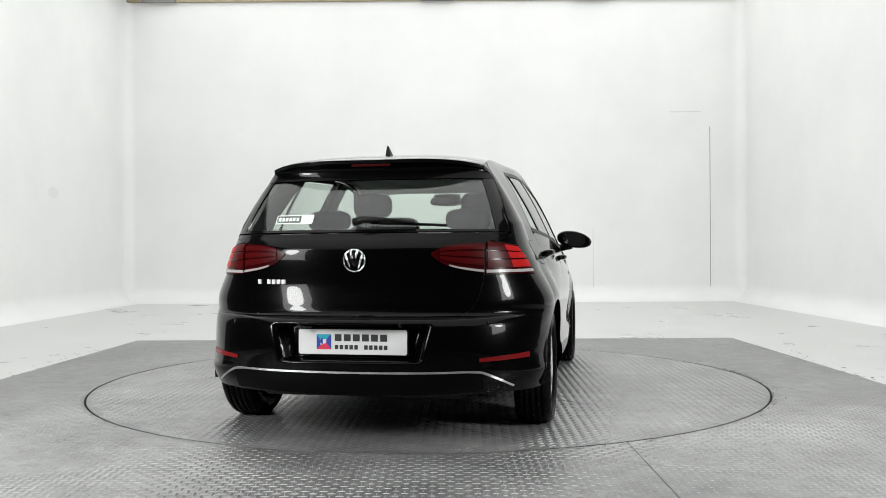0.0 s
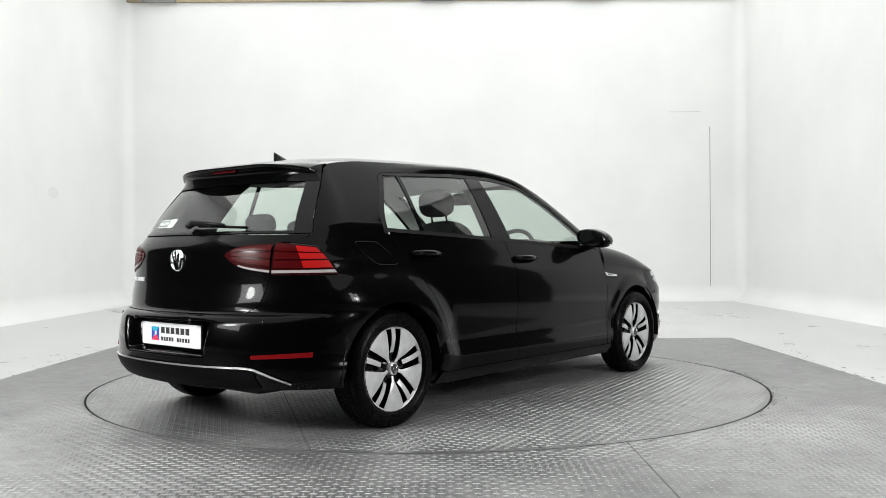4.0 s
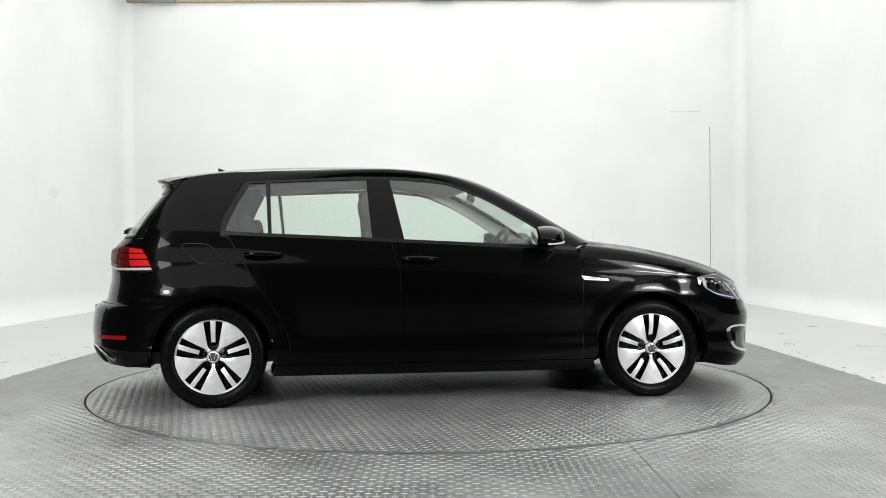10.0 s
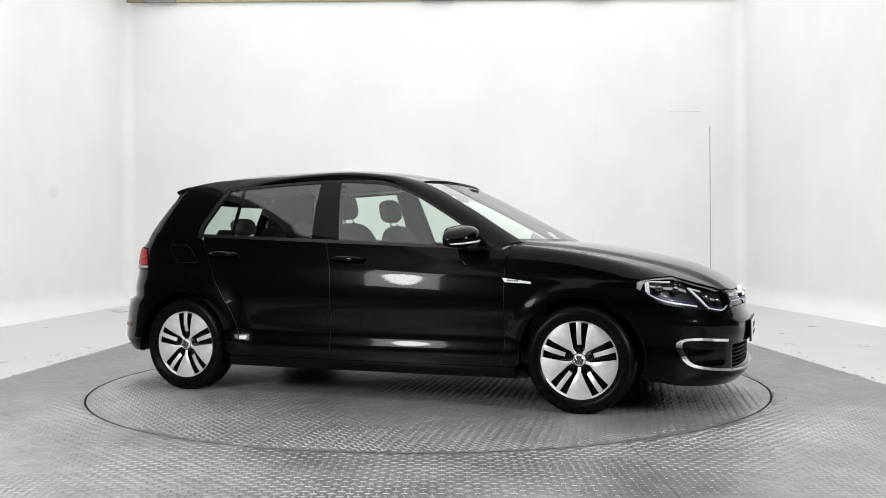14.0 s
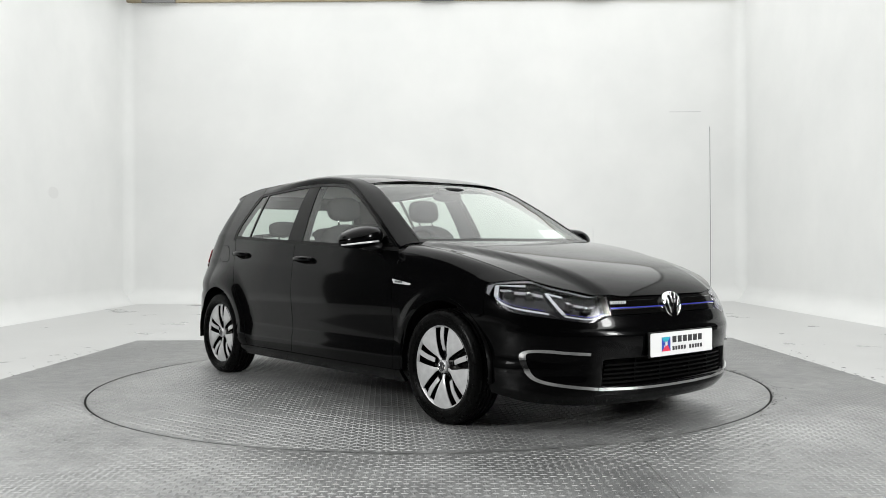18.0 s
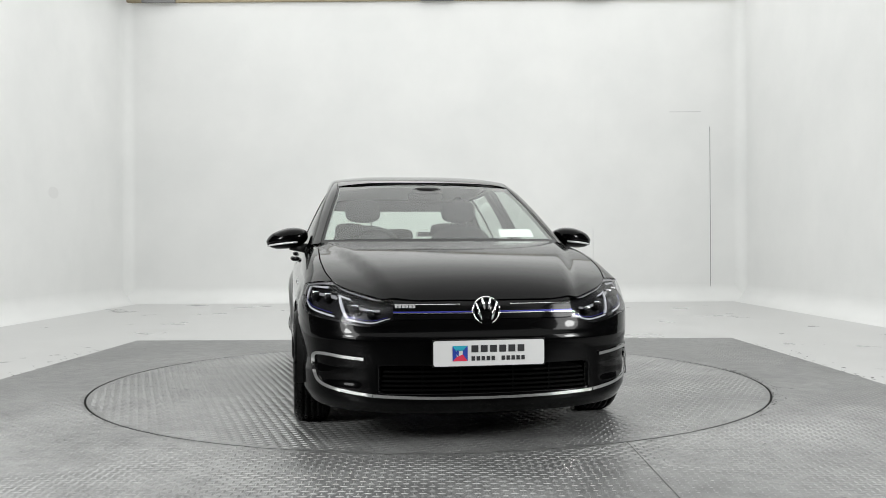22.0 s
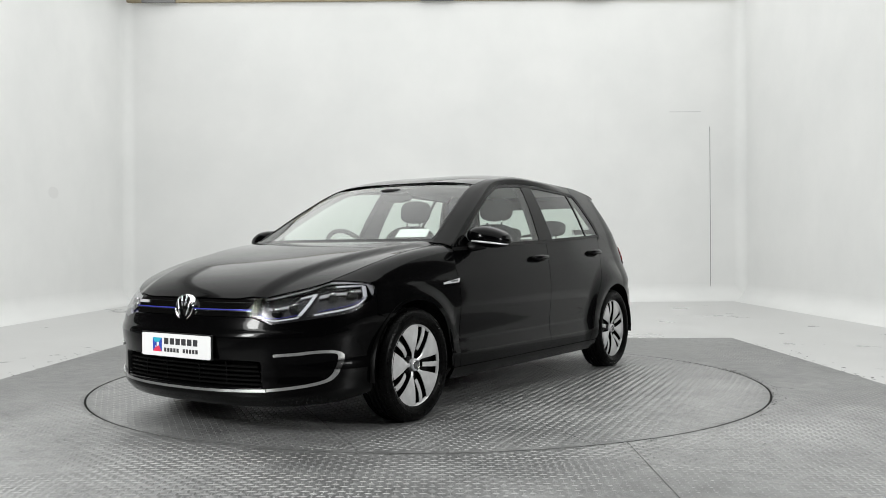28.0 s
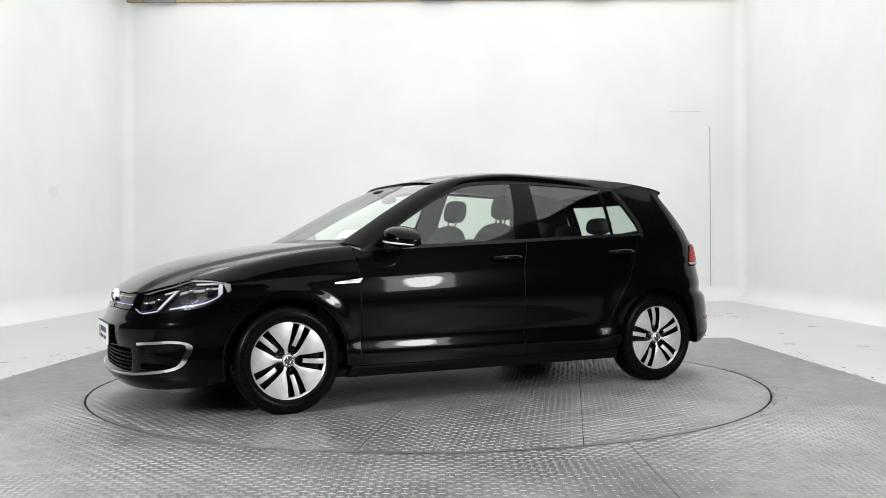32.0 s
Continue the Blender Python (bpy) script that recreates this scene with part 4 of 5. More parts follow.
def light_strip(p0, p1, w, depth, n=14):
    def f(a, b):
        d = np.array(p1, float) - np.array(p0, float)
        nrm = np.array((-d[1], d[0] * 0.35)) / math.hypot(d[1], d[0] * 0.35)
        u = p0[0] + d[0] * a + nrm[0] * w * (b - 0.5)
        v = p0[1] + d[1] * a + nrm[1] * w * (b - 0.5) * 3
        return headlight(depth)(np.clip(u, 0, 1), np.clip(v, 0, 1))
    return f


DRL = mat("daytime_light_guide", (0.38, 0.385, 0.41), 0.2)
BEZEL = mat("grey_satin_bezel", (0.24, 0.24, 0.25), 0.3, 0.3)
HOUSING = mat("smoked_headlight_housing", (0.012, 0.012, 0.013), 0.25, 0.4)
for s in LEFT_RIGHT:
    hl = panel("headlight", sheet(headlight(0.055), 30, 12, s, edge=0.0), HOUSING, car, "dark headlight with white light guides")
    c = panel("lens", sheet(headlight(0.0), 34, 14, s, out=0.0, edge=0.004), GLASS_CLEAR, hl, "clear headlight lens")
    c.visible_shadow = False
    panel("bezel", joined(sheet(headlight(0.012), 6, 12, s, edge=0.004, ends=(0.925, 0.995, 0.04, 0.96)), sheet(headlight(0.012), 30, 3, s, edge=0.004, ends=(0.06, 0.95, 0.93, 0.985))), BEZEL, hl, "grey satin bezel")
    panel("inner_trim", joined(sheet(headlight(0.034), 10, 5, s, edge=0.006, ends=(0.53, 0.86, 0.58, 0.66)), sheet(headlight(0.034), 10, 5, s, edge=0.006, ends=(0.12, 0.36, 0.5, 0.58))), BEZEL, hl, "silver trim in the headlight")
    for p0, p1, wd in (((0.9, 0.86), (0.86, 0.2), 0.04), ((0.9, 0.86), (0.66, 0.84), 0.018), ((0.86, 0.16), (0.5, 0.11), 0.016), ((0.5, 0.74), (0.4, 0.16), 0.03), ((0.5, 0.74), (0.38, 0.74), 0.015), ((0.4, 0.12), (0.03, 0.1), 0.014)):
        panel("light_guide", sheet(light_strip(p0, p1, wd, 0.022), 14, 3, s, edge=0.006), DRL, hl, "white daytime light guide")
    for p0, p1 in (((0.85, 0.24), (0.52, 0.19)), ((0.39, 0.2), (0.05, 0.17))):
        panel("blue_accent", sheet(light_strip(p0, p1, 0.004, 0.02), 14, 3, s, edge=0.004), BLUE_LINE, hl, "thin blue accent line")
    for (a, b), r in (((0.77, 0.52), 0.026), ((0.62, 0.52), 0.022), ((0.34, 0.45), 0.022), ((0.2, 0.4), 0.02)):
        p = headlight(0.04)(np.array(a), np.array(b))
        ball = blob((p[0], s * p[1], p[2]), (r, r, r * 0.9), (2.6, 2.6), 16, 10)
        panel("projector", ball, GLOSS_BLACK, hl)
        q = headlight(0.026)(np.array(a), np.array(b + 0.12))
        panel("reflector", blob((q[0], s * q[1], q[2]), (0.012, 0.02, 0.007), (3, 3), 12, 6), CHROME, hl)

# ---- tail lamps ----
for s in LEFT_RIGHT:
    def lamp_outer(z0, z1, x_in=0.0):
        def f(a, b):
            z = z0 + (z1 - z0) * b
            q0 = q_of_x(-1.654 - 0.067 * (z - 0.79) / 0.145 - x_in, np.minimum(z, 0.93))
            z = z - 0.02 * (1 - a) * step(0.86, 0.945, z)
            q1 = q_of_y(0.602, z, True)
            return surface(q0 + (q1 - q0) * a, z)
        return f

    def lamp_inner(k0, k1, y_in=0.358):
        def f(a, b):
            y = y_in + (0.592 - y_in) * a
            u = (0.592 - y) / 0.235
            lo, hi = 0.797 + 0.035 * u + 0.05 * u ** 4, 0.938 - 0.01 * u - 0.038 * u ** 4
            z = lo + (hi - lo) * (k0 + (k1 - k0) * b)
            return surface(q_of_y(y, z, True), z)
        return f
    lamp = panel("tail_lamp", joined(sheet(lamp_outer(0.79, 0.945), 18, 12, s, out=0.004, edge=0.012), sheet(lamp_inner(0, 1), 18, 12, s, out=0.004, edge=0.012)), RED_DARK, car, "red two-part tail lamp")
    for z0, z1 in ((0.822, 0.856), (0.864, 0.898), (0.906, 0.938)):
        panel("red_band", sheet(lamp_outer(z0, z1, 0.006), 12, 4, s, out=0.008, edge=0.006, ends=(0, 0.5, 0, 1)), RED, lamp, "bright red lens")
        panel("red_band", sheet(lamp_outer(z0, z1, 0.006), 12, 4, s, out=0.008, edge=0.006, ends=(0.51, 0.98, 0, 1)), RED_MID, lamp)
    for k0, k1 in ((0.25, 0.45), (0.52, 0.7), (0.77, 0.93)):
        panel("red_band", sheet(lamp_inner(k0, k1, 0.4), 16, 4, s, out=0.008, edge=0.006), RED_MID, lamp)
    panel("reversing_light", joined(sheet(lamp_outer(0.797, 0.811, 0.004), 16, 3, s, out=0.009, edge=0.006)), LENS_WHITE, lamp, "white reversing strip")
    panel("white_sliver", sheet(lamp_inner(0.02, 0.1, 0.44), 16, 3, s, out=0.009, edge=0.006), LENS_WHITE, lamp, "white sliver at the lamp's foot")

# ---- door mirrors, handles, flap, badges ----
for s in LEFT_RIGHT:
    m = new("door_mirror")
    m.parent = car
    m["label"] = "black door mirror with a silver indicator strip"
    m.matrix_basis = pose(0.645, s * 0.912, 0.984)
    v, f = blob((0, 0, 0), (0.108, 0.128, 0.063), (2.5, 2.3), 32, 18)
    v = v.copy()
    v[:, 2] += -0.10 * np.clip(v[:, 1], 0, 1) * (v[:, 2] > 0) - 0.12 * np.clip(v[:, 1], -1, 1)
    v[:, 0] -= 0.35 * np.clip(v[:, 1], 0, 1) * 0.6
    v[:, 0] = np.where(v[:, 0] < -0.062, -0.062 + (v[:, 0] + 0.062) * 0.15, v[:, 0])
    panel("mirror_housing", one_side((v, f), s), PAINT, m)
    panel("indicator_strip", one_side(tube([(0.095, -0.06, -0.024), (0.107, 0.0, -0.03), (0.085, 0.065, -0.037), (0.035, 0.105, -0.043), (-0.02, 0.115, -0.045)], 0.006, 8), s), SATIN, m, "silver indicator strip")
    panel("mirror_foot", one_side(tube([(0.0, -0.02, -0.05), (0.02, -0.07, -0.058), (0.05, -0.115, -0.062)], [0.022, 0.024, 0.03], 12), s), PLASTIC, m)
    g = lathe([(0.0, -0.0595), (1.0, -0.0595)], 32, "x")
    gv = g[0].copy()
    gv[:, 1] *= 0.086
    gv[:, 2] = gv[:, 2] * 0.052 - 0.12 * gv[:, 1]
    panel("mirror_glass", one_side((gv + np.array((-0.0155, 0, 0)), g[1]), s), MIRROR, m, "silvered mirror glass")

    for name, xc, zc in (("front_door_handle", -0.108, 0.851), ("rear_door_handle", -1.025, 0.884)):
        y0 = float(width(xc, zc))
        hnd = panel(name, one_side(tube([(xc - 0.112, y0 - 0.006, zc + 0.004), (xc - 0.1, y0 + 0.016, zc + 0.006), (xc - 0.05, y0 + 0.03, zc + 0.008), (xc + 0.03, y0 + 0.03, zc + 0.006), (xc + 0.09, y0 + 0.02, zc + 0.002),
                                         (xc + 0.105, y0 - 0.006, zc)], [0.013, 0.018, 0.02, 0.02, 0.018, 0.013], 10, 0.85), s), PAINT, car)
        cup = sheet(lambda a, b: surface(xc - 0.02 + 0.06 * (a * 2 - 1) * np.sqrt(np.clip(1 - (b * 2 - 1) ** 2, 0.02, 1)), zc - 0.012 + 0.028 * (b * 2 - 1)), 10, 8, s, out=0.0012, edge=0.0)
        panel("handle_recess", cup, PAINT, hnd)
    # wing badge: a tapered silver flash
    badge = panel("wing_badge", sheet(lambda a, b: surface(0.893 + 0.15 * a - 0.02 * b * (1 - a), 0.722 - 0.008 * a + 0.024 * (b - 0.0) * (1 - 0.55 * a)), 12, 4, s, out=0.004, edge=0.006), SATIN, car, "silver flash on the wing")
    for k in range(5):
        panel("lettering_block", sheet(lambda a, b: surface(0.905 + 0.014 * k + 0.010 * a, 0.727 - 0.0008 * k + 0.010 * b), 2, 2, s, out=0.0055, edge=0.003), INK, badge)

# fuel flap on the right side
def flap(grow):
    def f(a, b):
        u, v = a * 2 - 1, b * 2 - 1
        k = 1 / np.maximum((np.abs(u) ** 5 + np.abs(v) ** 5) ** 0.2, 1e-6) * np.maximum(np.abs(u), np.abs(v))
        x = -1.375 + (0.084 + grow) * u * k - 0.06 * v * k
        z = 0.892 + (0.058 + grow) * v * k
        return surface(q_of_x(x, z), z)
    return f


panel("flap_gap", sheet(flap(0.0035), 18, 16, -1, out=0.0010, edge=0.0), PLASTIC, car)
panel("fuel_flap", sheet(flap(0.0), 18, 16, -1, out=0.0022, edge=0.0), PAINT, car)

# emblems: a chrome ring and slanted bars on a dark disc
def emblem(name, x, z, r, face):
    o = new(name)
    o.parent = car
    o["label"] = "round chrome emblem"
    o.matrix_basis = pose(x, 0, z, 0, -6 if face > 0 else 6, 0 if face > 0 else 180)
    panel("dark_disc", lathe([(0.0, 0.006), (r * 0.92, 0.003), (r * 0.92, -0.02)], 40, "x"), GLOSS_BLACK, o)
    panel("chrome_ring", lathe([(r * 0.86, 0.002), (r * 0.9, 0.010), (r * 0.96, 0.011), (r, 0.005), (r, -0.02)], 48, "x"), CHROME, o)
    for sy in (-1, 1):
        panel("chrome_bar", tube([(0.008, sy * 0.30 * r, 0.82 * r), (0.009, sy * 0.2 * r, 0.45 * r), (0.009, sy * 0.13 * r, 0.1 * r)], r * 0.1, 8), CHROME, o)
        panel("chrome_bar", tube([(0.008, sy * 0.72 * r, 0.5 * r), (0.009, sy * 0.52 * r, -0.1 * r), (0.009, sy * 0.36 * r, -0.66 * r)], r * 0.1, 8), CHROME, o)


emblem("front_emblem", 2.129, 0.622, 0.067, 1)
emblem("rear_emblem", -2.021, 0.858, 0.055, -1)


# registration plates: a pale plate with a coloured square and rows of dark blocks
def plate(name, x, z, face, tilt):
    o = new(name)
    o.parent = car
    o["label"] = "white plate with a coloured square and dark lettering blocks"
    o.matrix_basis = pose(x, 0, z, 0, tilt, 0 if face > 0 else 180)
    h, w = 0.1155 / 2, 0.26
    bm = box(-0.006, 0.003, -w, w, -h, h, 0.0)
    vert = [e for e in bm.edges if abs(e.verts[0].co.x - e.verts[1].co.x) > 0.001]
    bmesh.ops.bevel(bm, geom=vert, offset=0.01, segments=4, profile=0.5, affect="EDGES")
    part("plate_panel", bm, o, "", PLATE)
    part("plate_holder", box(-0.012, 0.0, -w - 0.006, w + 0.006, -h - 0.005, h + 0.006, 0.004), o, "", PLASTIC)
    x0, y0 = 0.0042, -0.172   # left end of the square as one reads it
    v = [(-0.035, -0.035), (0.035, -0.035), (0.035, 0.035), (-0.035, 0.035), (0.0, 0.0), (-0.035, 0.0)]
    tri = lambda pts, m_, nm: part(nm, mesh(nm, [(x0, y0 + 0.035 + p[0], p[1]) for p in pts], [tuple(range(len(pts)))], m_), o)
    tri([(-0.035, -0.035), (0.035, -0.035), (0.012, -0.004), (-0.016, -0.016)], LOGO_RED, "red_wedge")
    tri([(0.035, -0.035), (0.035, 0.035), (0.012, 0.012), (0.012, -0.004)], BLUE, "blue_wedge")
    tri([(-0.035, 0.035), (-0.02, 0.012), (0.012, 0.012), (0.035, 0.035)], TEAL, "teal_wedge")
    tri([(-0.035, -0.035), (-0.016, -0.016), (-0.02, 0.012), (-0.035, 0.035)], BLUE, "blue_wedge")
    tri([(-0.024, 0.004), (-0.006, 0.02), (-0.006, -0.014)], BLUE, "blue_arrow")
    for k in range(6):
        y = -0.084 + 0.0435 * k
        part("lettering_block", box(0.0, x0, y, y + 0.032, 0.004, 0.036, 0.0), o, "", INK)
    for k in range(11):
        if k != 5:
            y = -0.084 + 0.0235 * k
            part("lettering_block", box(0.0, x0, y, y + 0.016, -0.034, -0.014, 0.0), o, "", INK)


plate("front_plate", 2.19, 0.432, 1, 0)
plate("rear_plate", -2.062, 0.481, -1, 0)
for k in range(6):
    if k != 1:
        y = 0.495 - 0.027 * k
        zz = 0.756
        p = surface(q_of_y(y, zz, True), zz)
        part("lettering_block", box(-0.006, 0.006, -0.010, 0.010, -0.011, 0.011, 0.002), car, "silver lettering block", SATIN, pose(float(p[0]) - 0.002, y, zz, 0, 0, -12))
for k in range(6):
    y = -0.335 - 0.016 * k
    p = surface(q_of_y(-y, 0.643), 0.643)
    part("lettering_block", box(-0.004, 0.005, -0.0062, 0.0062, -0.007, 0.007, 0.001), car, "silver lettering block", SATIN, pose(float(p[0]), y, 0.643))

for y in (0.62, 0.24, -0.24, -0.62):
    p = surface(q_of_y(abs(y), 0.565, True), 0.565)
    panel("parking_sensor", moved(lathe([(0.0, 0.004), (0.009, 0.003), (0.011, 0.0), (0.011, -0.01)], 20, "x"), pose(float(p[0]), y, 0.565, 0, 0, 180 + (-38 if y > 0.5 else 38 if y < -0.5 else 0))), GLOSS_BLACK, car, "small round parking sensor")

# rear wiper, roof aerial, window sticker, paper on the dashboard
def glass_point(y, z, out):
    p = surface(q_of_y(abs(y), z, True), z)
    return (float(p[0]) - out, y, z + out * 0.5)


wip = panel("rear_wiper", tube([glass_point(0.03, 1.03, 0.02), glass_point(-0.02, 1.035, 0.035), glass_point(-0.12, 1.033, 0.035), glass_point(-0.27, 1.025, 0.025)], [0.02, 0.018, 0.011, 0.007], 10), PLASTIC, car)
panel("wiper_blade", tube([glass_point(-0.05, 1.03, 0.012), glass_point(-0.2, 1.025, 0.012), glass_point(-0.42, 1.015, 0.012)], 0.007, 8), RUBBER, wip)
av = [(-1.28, 0.0, 1.423), (-1.335, 0.018, 1.417), (-1.335, -0.018, 1.417), (-1.372, 0.006, 1.456), (-1.372, -0.006, 1.456), (-1.38, 0.015, 1.413), (-1.38, -0.015, 1.413), (-1.388, 0.004, 1.464), (-1.388, -0.004, 1.464)]
aerial = bmesh.new()
vs = [aerial.verts.new((x, y, z + 0.004)) for x, y, z in av]
bmesh.ops.convex_hull(aerial, input=vs)
part("roof_aerial", aerial, car, "black shark-fin aerial", PLASTIC)
st = panel("window_sticker", sheet(facing(0.27, 0.46, 1.045, 1.085, True), 8, 3, 1, out=-0.009, edge=0.0), INK, car, "dark and pale sticker inside the rear window")
panel("sticker_border", joined(*[sheet(facing(a0, a1, z0, z1, True), 6, 2, 1, out=-0.0085, edge=0.0) for a0, a1, z0, z1 in ((0.27, 0.46, 1.083, 1.087), (0.27, 0.46, 1.043, 1.047), (0.456, 0.46, 1.045, 1.085))]), PAPER, st)
panel("pale_panel", sheet(facing(0.255, 0.32, 1.042, 1.088, True), 4, 2, 1, out=-0.0085, edge=0.0), PAPER, st)
for k in range(6):
    panel("lettering_block", sheet(facing(0.332 + 0.02 * k, 0.346 + 0.02 * k, 1.056, 1.074, True), 2, 2, 1, out=-0.0085, edge=0.0), PAPER, st)

# ---- cabin ----
def card(f, na, nb, s, out):
    return sheet(f, na, nb, s, out=out, edge=0.0)


for s in LEFT_RIGHT:
    panel("front_door_card", card(door_f, 12, 12, s, -0.06), CABIN, car)
    panel("rear_door_card", card(door_r, 12, 12, s, -0.06), CABIN, car)
    panel("rail_lining", card(frame_side, 30, 4, s, -0.035), HEADLINING, car)
    panel("pillar_lining", sheet(window_patch(-0.40, -0.19, -0.43, -0.27, 0.0, 0.0), 6, 8, s, out=-0.05, edge=0.0), CABIN, car)
    panel("rear_pillar_lining", card(pillar, 12, 10, s, -0.05), CABIN, car)
panel("headlining", sheet(roof, 12, 24, both=True, out=-0.035, edge=0.0, ends=(0, 0.98, 0, 1)), HEADLINING, car)
part("cabin_floor", box(-1.75, 1.15, -0.74, 0.74, 0.25, 0.32), car, "", CABIN)
part("bulkhead", box(1.0, 1.1, -0.72, 0.72, 0.3, 0.92), car, "", CABIN)
part("boot_floor", box(-1.9, -1.0, -0.6, 0.6, 0.45, 0.6), car, "", CABIN)


def seat(y, x=-0.12):
    o = new("front_seat")
    o.parent = car
    o["label"] = "dark cloth front seat"
    o.matrix_basis = pose(x, y, 0)
    panel("cushion", blob((0.18, 0, 0.55), (0.27, 0.25, 0.10), (3.5, 2.6)), SEAT, o)
    panel("backrest", moved(blob((0, 0, 0), (0.085, 0.25, 0.29), (3, 3.0)), pose(-0.14, 0, 0.81, 0, -17, 0)), SEAT, o)
    panel("headrest", moved(blob((0, 0, 0), (0.055, 0.13, 0.085), (2.8, 3)), pose(-0.265, 0, 1.2, 0, -10, 0)), SEAT, o)
    for k in (-0.06, 0.06):
        panel("headrest_post", tube([(-0.23, k, 1.08), (-0.25, k, 1.16)], 0.006, 8), CHROME, o)


for y in (-0.36, 0.36):
    seat(y)
b = new("rear_bench")
b.parent = car
b["label"] = "dark cloth rear bench with three headrests"
panel("cushion", blob((-0.75, 0, 0.5), (0.26, 0.66, 0.12), (4, 3)), SEAT, b)
panel("backrest", moved(blob((0, 0, 0), (0.09, 0.66, 0.32), (4, 4)), pose(-1.06, 0, 0.68, 0, -18, 0)), SEAT, b)
for y, h in ((-0.4, 1.075), (0.4, 1.075), (0.0, 1.03)):
    panel("headrest", moved(blob((0, 0, 0), (0.045, 0.125, 0.06), (3, 3)), pose(-1.17, y, h, 0, -12, 0)), SEAT, b)
    for k in (-0.05, 0.05):
        panel("headrest_post", tube([(-1.15, y + k, 0.94), (-1.165, y + k, h - 0.04)], 0.006, 8), CHROME, b)
dash = panel("dashboard", blob((0.77, 0, 0.83), (0.3, 0.7, 0.13), (4, 2.6), 40, 16), CABIN, car)
panel("binnacle", blob((0.6, -0.36, 0.93), (0.12, 0.2, 0.055), (2.5, 2.5)), CABIN, dash)
for k in range(3):
    part("air_vent", box(0.475, 0.50, -0.08 + 0.12 * k - 0.05, -0.08 + 0.12 * k + 0.04, 0.84, 0.89, 0.004), dash, "", GLOSS_BLACK)
wheel_m = pose(0.42, -0.36, 0.88, 0, -62, 0)
sw = panel("steering_wheel", moved(lathe([(0.185 + 0.015 * math.cos(t), 0.015 * math.sin(t)) for t in np.linspace(0, 2 * math.pi, 11)], 40, "z"), wheel_m), CABIN, car)
panel("wheel_hub", moved(blob((0, 0, 0.0), (0.075, 0.08, 0.025), (2.5, 2.5)), wheel_m), CABIN, sw)
for a in (0, 180, 270):
    panel("wheel_spoke", moved(tube([(0, 0, 0), (0.18 * math.cos(radians(a + 90)) * -1, 0.18 * math.sin(radians(a + 90)) * -1, 0)], 0.015, 8, 0.6), wheel_m), CABIN, sw)
rv = panel("interior_mirror", blob((0.33, 0.0, 1.265), (0.018, 0.12, 0.035), (3, 3)), GLOSS_BLACK, car)
panel("mirror_stem", tube([(0.335, 0, 1.285), (0.36, 0, 1.315)], 0.012, 8), GLOSS_BLACK, rv)
panel("sensor_cover", blob((0.37, 0, 1.305), (0.06, 0.1, 0.018), (2.5, 2.5)), PLASTIC, rv)
paper = mesh("dashboard_paper", [(0.865, 0.38, 0.985), (0.85, 0.6, 0.985), (0.79, 0.59, 1.035), (0.805, 0.38, 1.035)], [(0, 1, 2, 3)], PAPER)
part("dashboard_paper", paper, car, "white paper card behind the windscreen")

# ---- platform and turntable ----
def slab(outline, z0, z1):
    """A flat plate with the given outline (counter-clockwise) between two heights."""
    n = len(outline)
    v = [(x, y, z1) for x, y in outline] + [(x, y, z0) for x, y in outline]
    return v, [tuple(range(n))] + [(i, n + i, n + (i + 1) % n, (i + 1) % n) for i in range(n)]


def worn(p):
    """How far the treads stand out at points of the floor, 0.35 to 1: worn flat in broad patches."""
    x, y = p[:, 0], p[:, 1]
    n = np.sin(1.9 * x + 1.1 * y + 0.6) + np.sin(2.7 * y - 1.3 * x + 2.0) + 0.7 * np.sin(4.3 * x - 2.1 * y + 1.0) + 0.5 * np.sin(7.1 * y + 5.2 * x)
    return np.clip(0.72 + 0.2 * n, 0.35, 1.0)


def treads(points, turns, size, length=0.047, wide=0.015, high=0.003):
    """Raised lens-shaped treads at points, each turned by its angle, in one mesh."""
    n = len(points)
    base = np.array([(-0.5, 0, 0), (-0.25, -0.4, 0.55), (0.0, -0.5, 0), (0.25, -0.4, 0.55), (0.5, 0, 0), (0.25, 0.4, 0.55), (0.0, 0.5, 0), (-0.25, 0.4, 0.55), (-0.2, 0, 1), (0.2, 0, 1)])
    base = base * (length, wide, high)
    base[[1, 3, 5, 7], 2] = 0
    k = size[:, None]
    c, s = np.cos(turns)[:, None], np.sin(turns)[:, None]
    x = points[:, :1] + k * (c * base[:, 0] - s * base[:, 1])
    y = points[:, 1:2] + k * (s * base[:, 0] + c * base[:, 1])
    z = k * base[:, 2]
    v = np.stack([x, y, z], -1).reshape(-1, 3)
    f = np.array([(0, 1, 8, 8), (1, 2, 9, 8), (2, 3, 9, 9), (3, 4, 9, 9), (4, 5, 9, 9), (5, 6, 8, 9), (6, 7, 8, 8), (7, 0, 8, 8)])
    faces = []
    for q in f:
        keep = list(dict.fromkeys(q.tolist()))
        faces.append((np.arange(n)[:, None] * 10 + np.array(keep)).tolist())
    return v, [tuple(t) for group in faces for t in group]


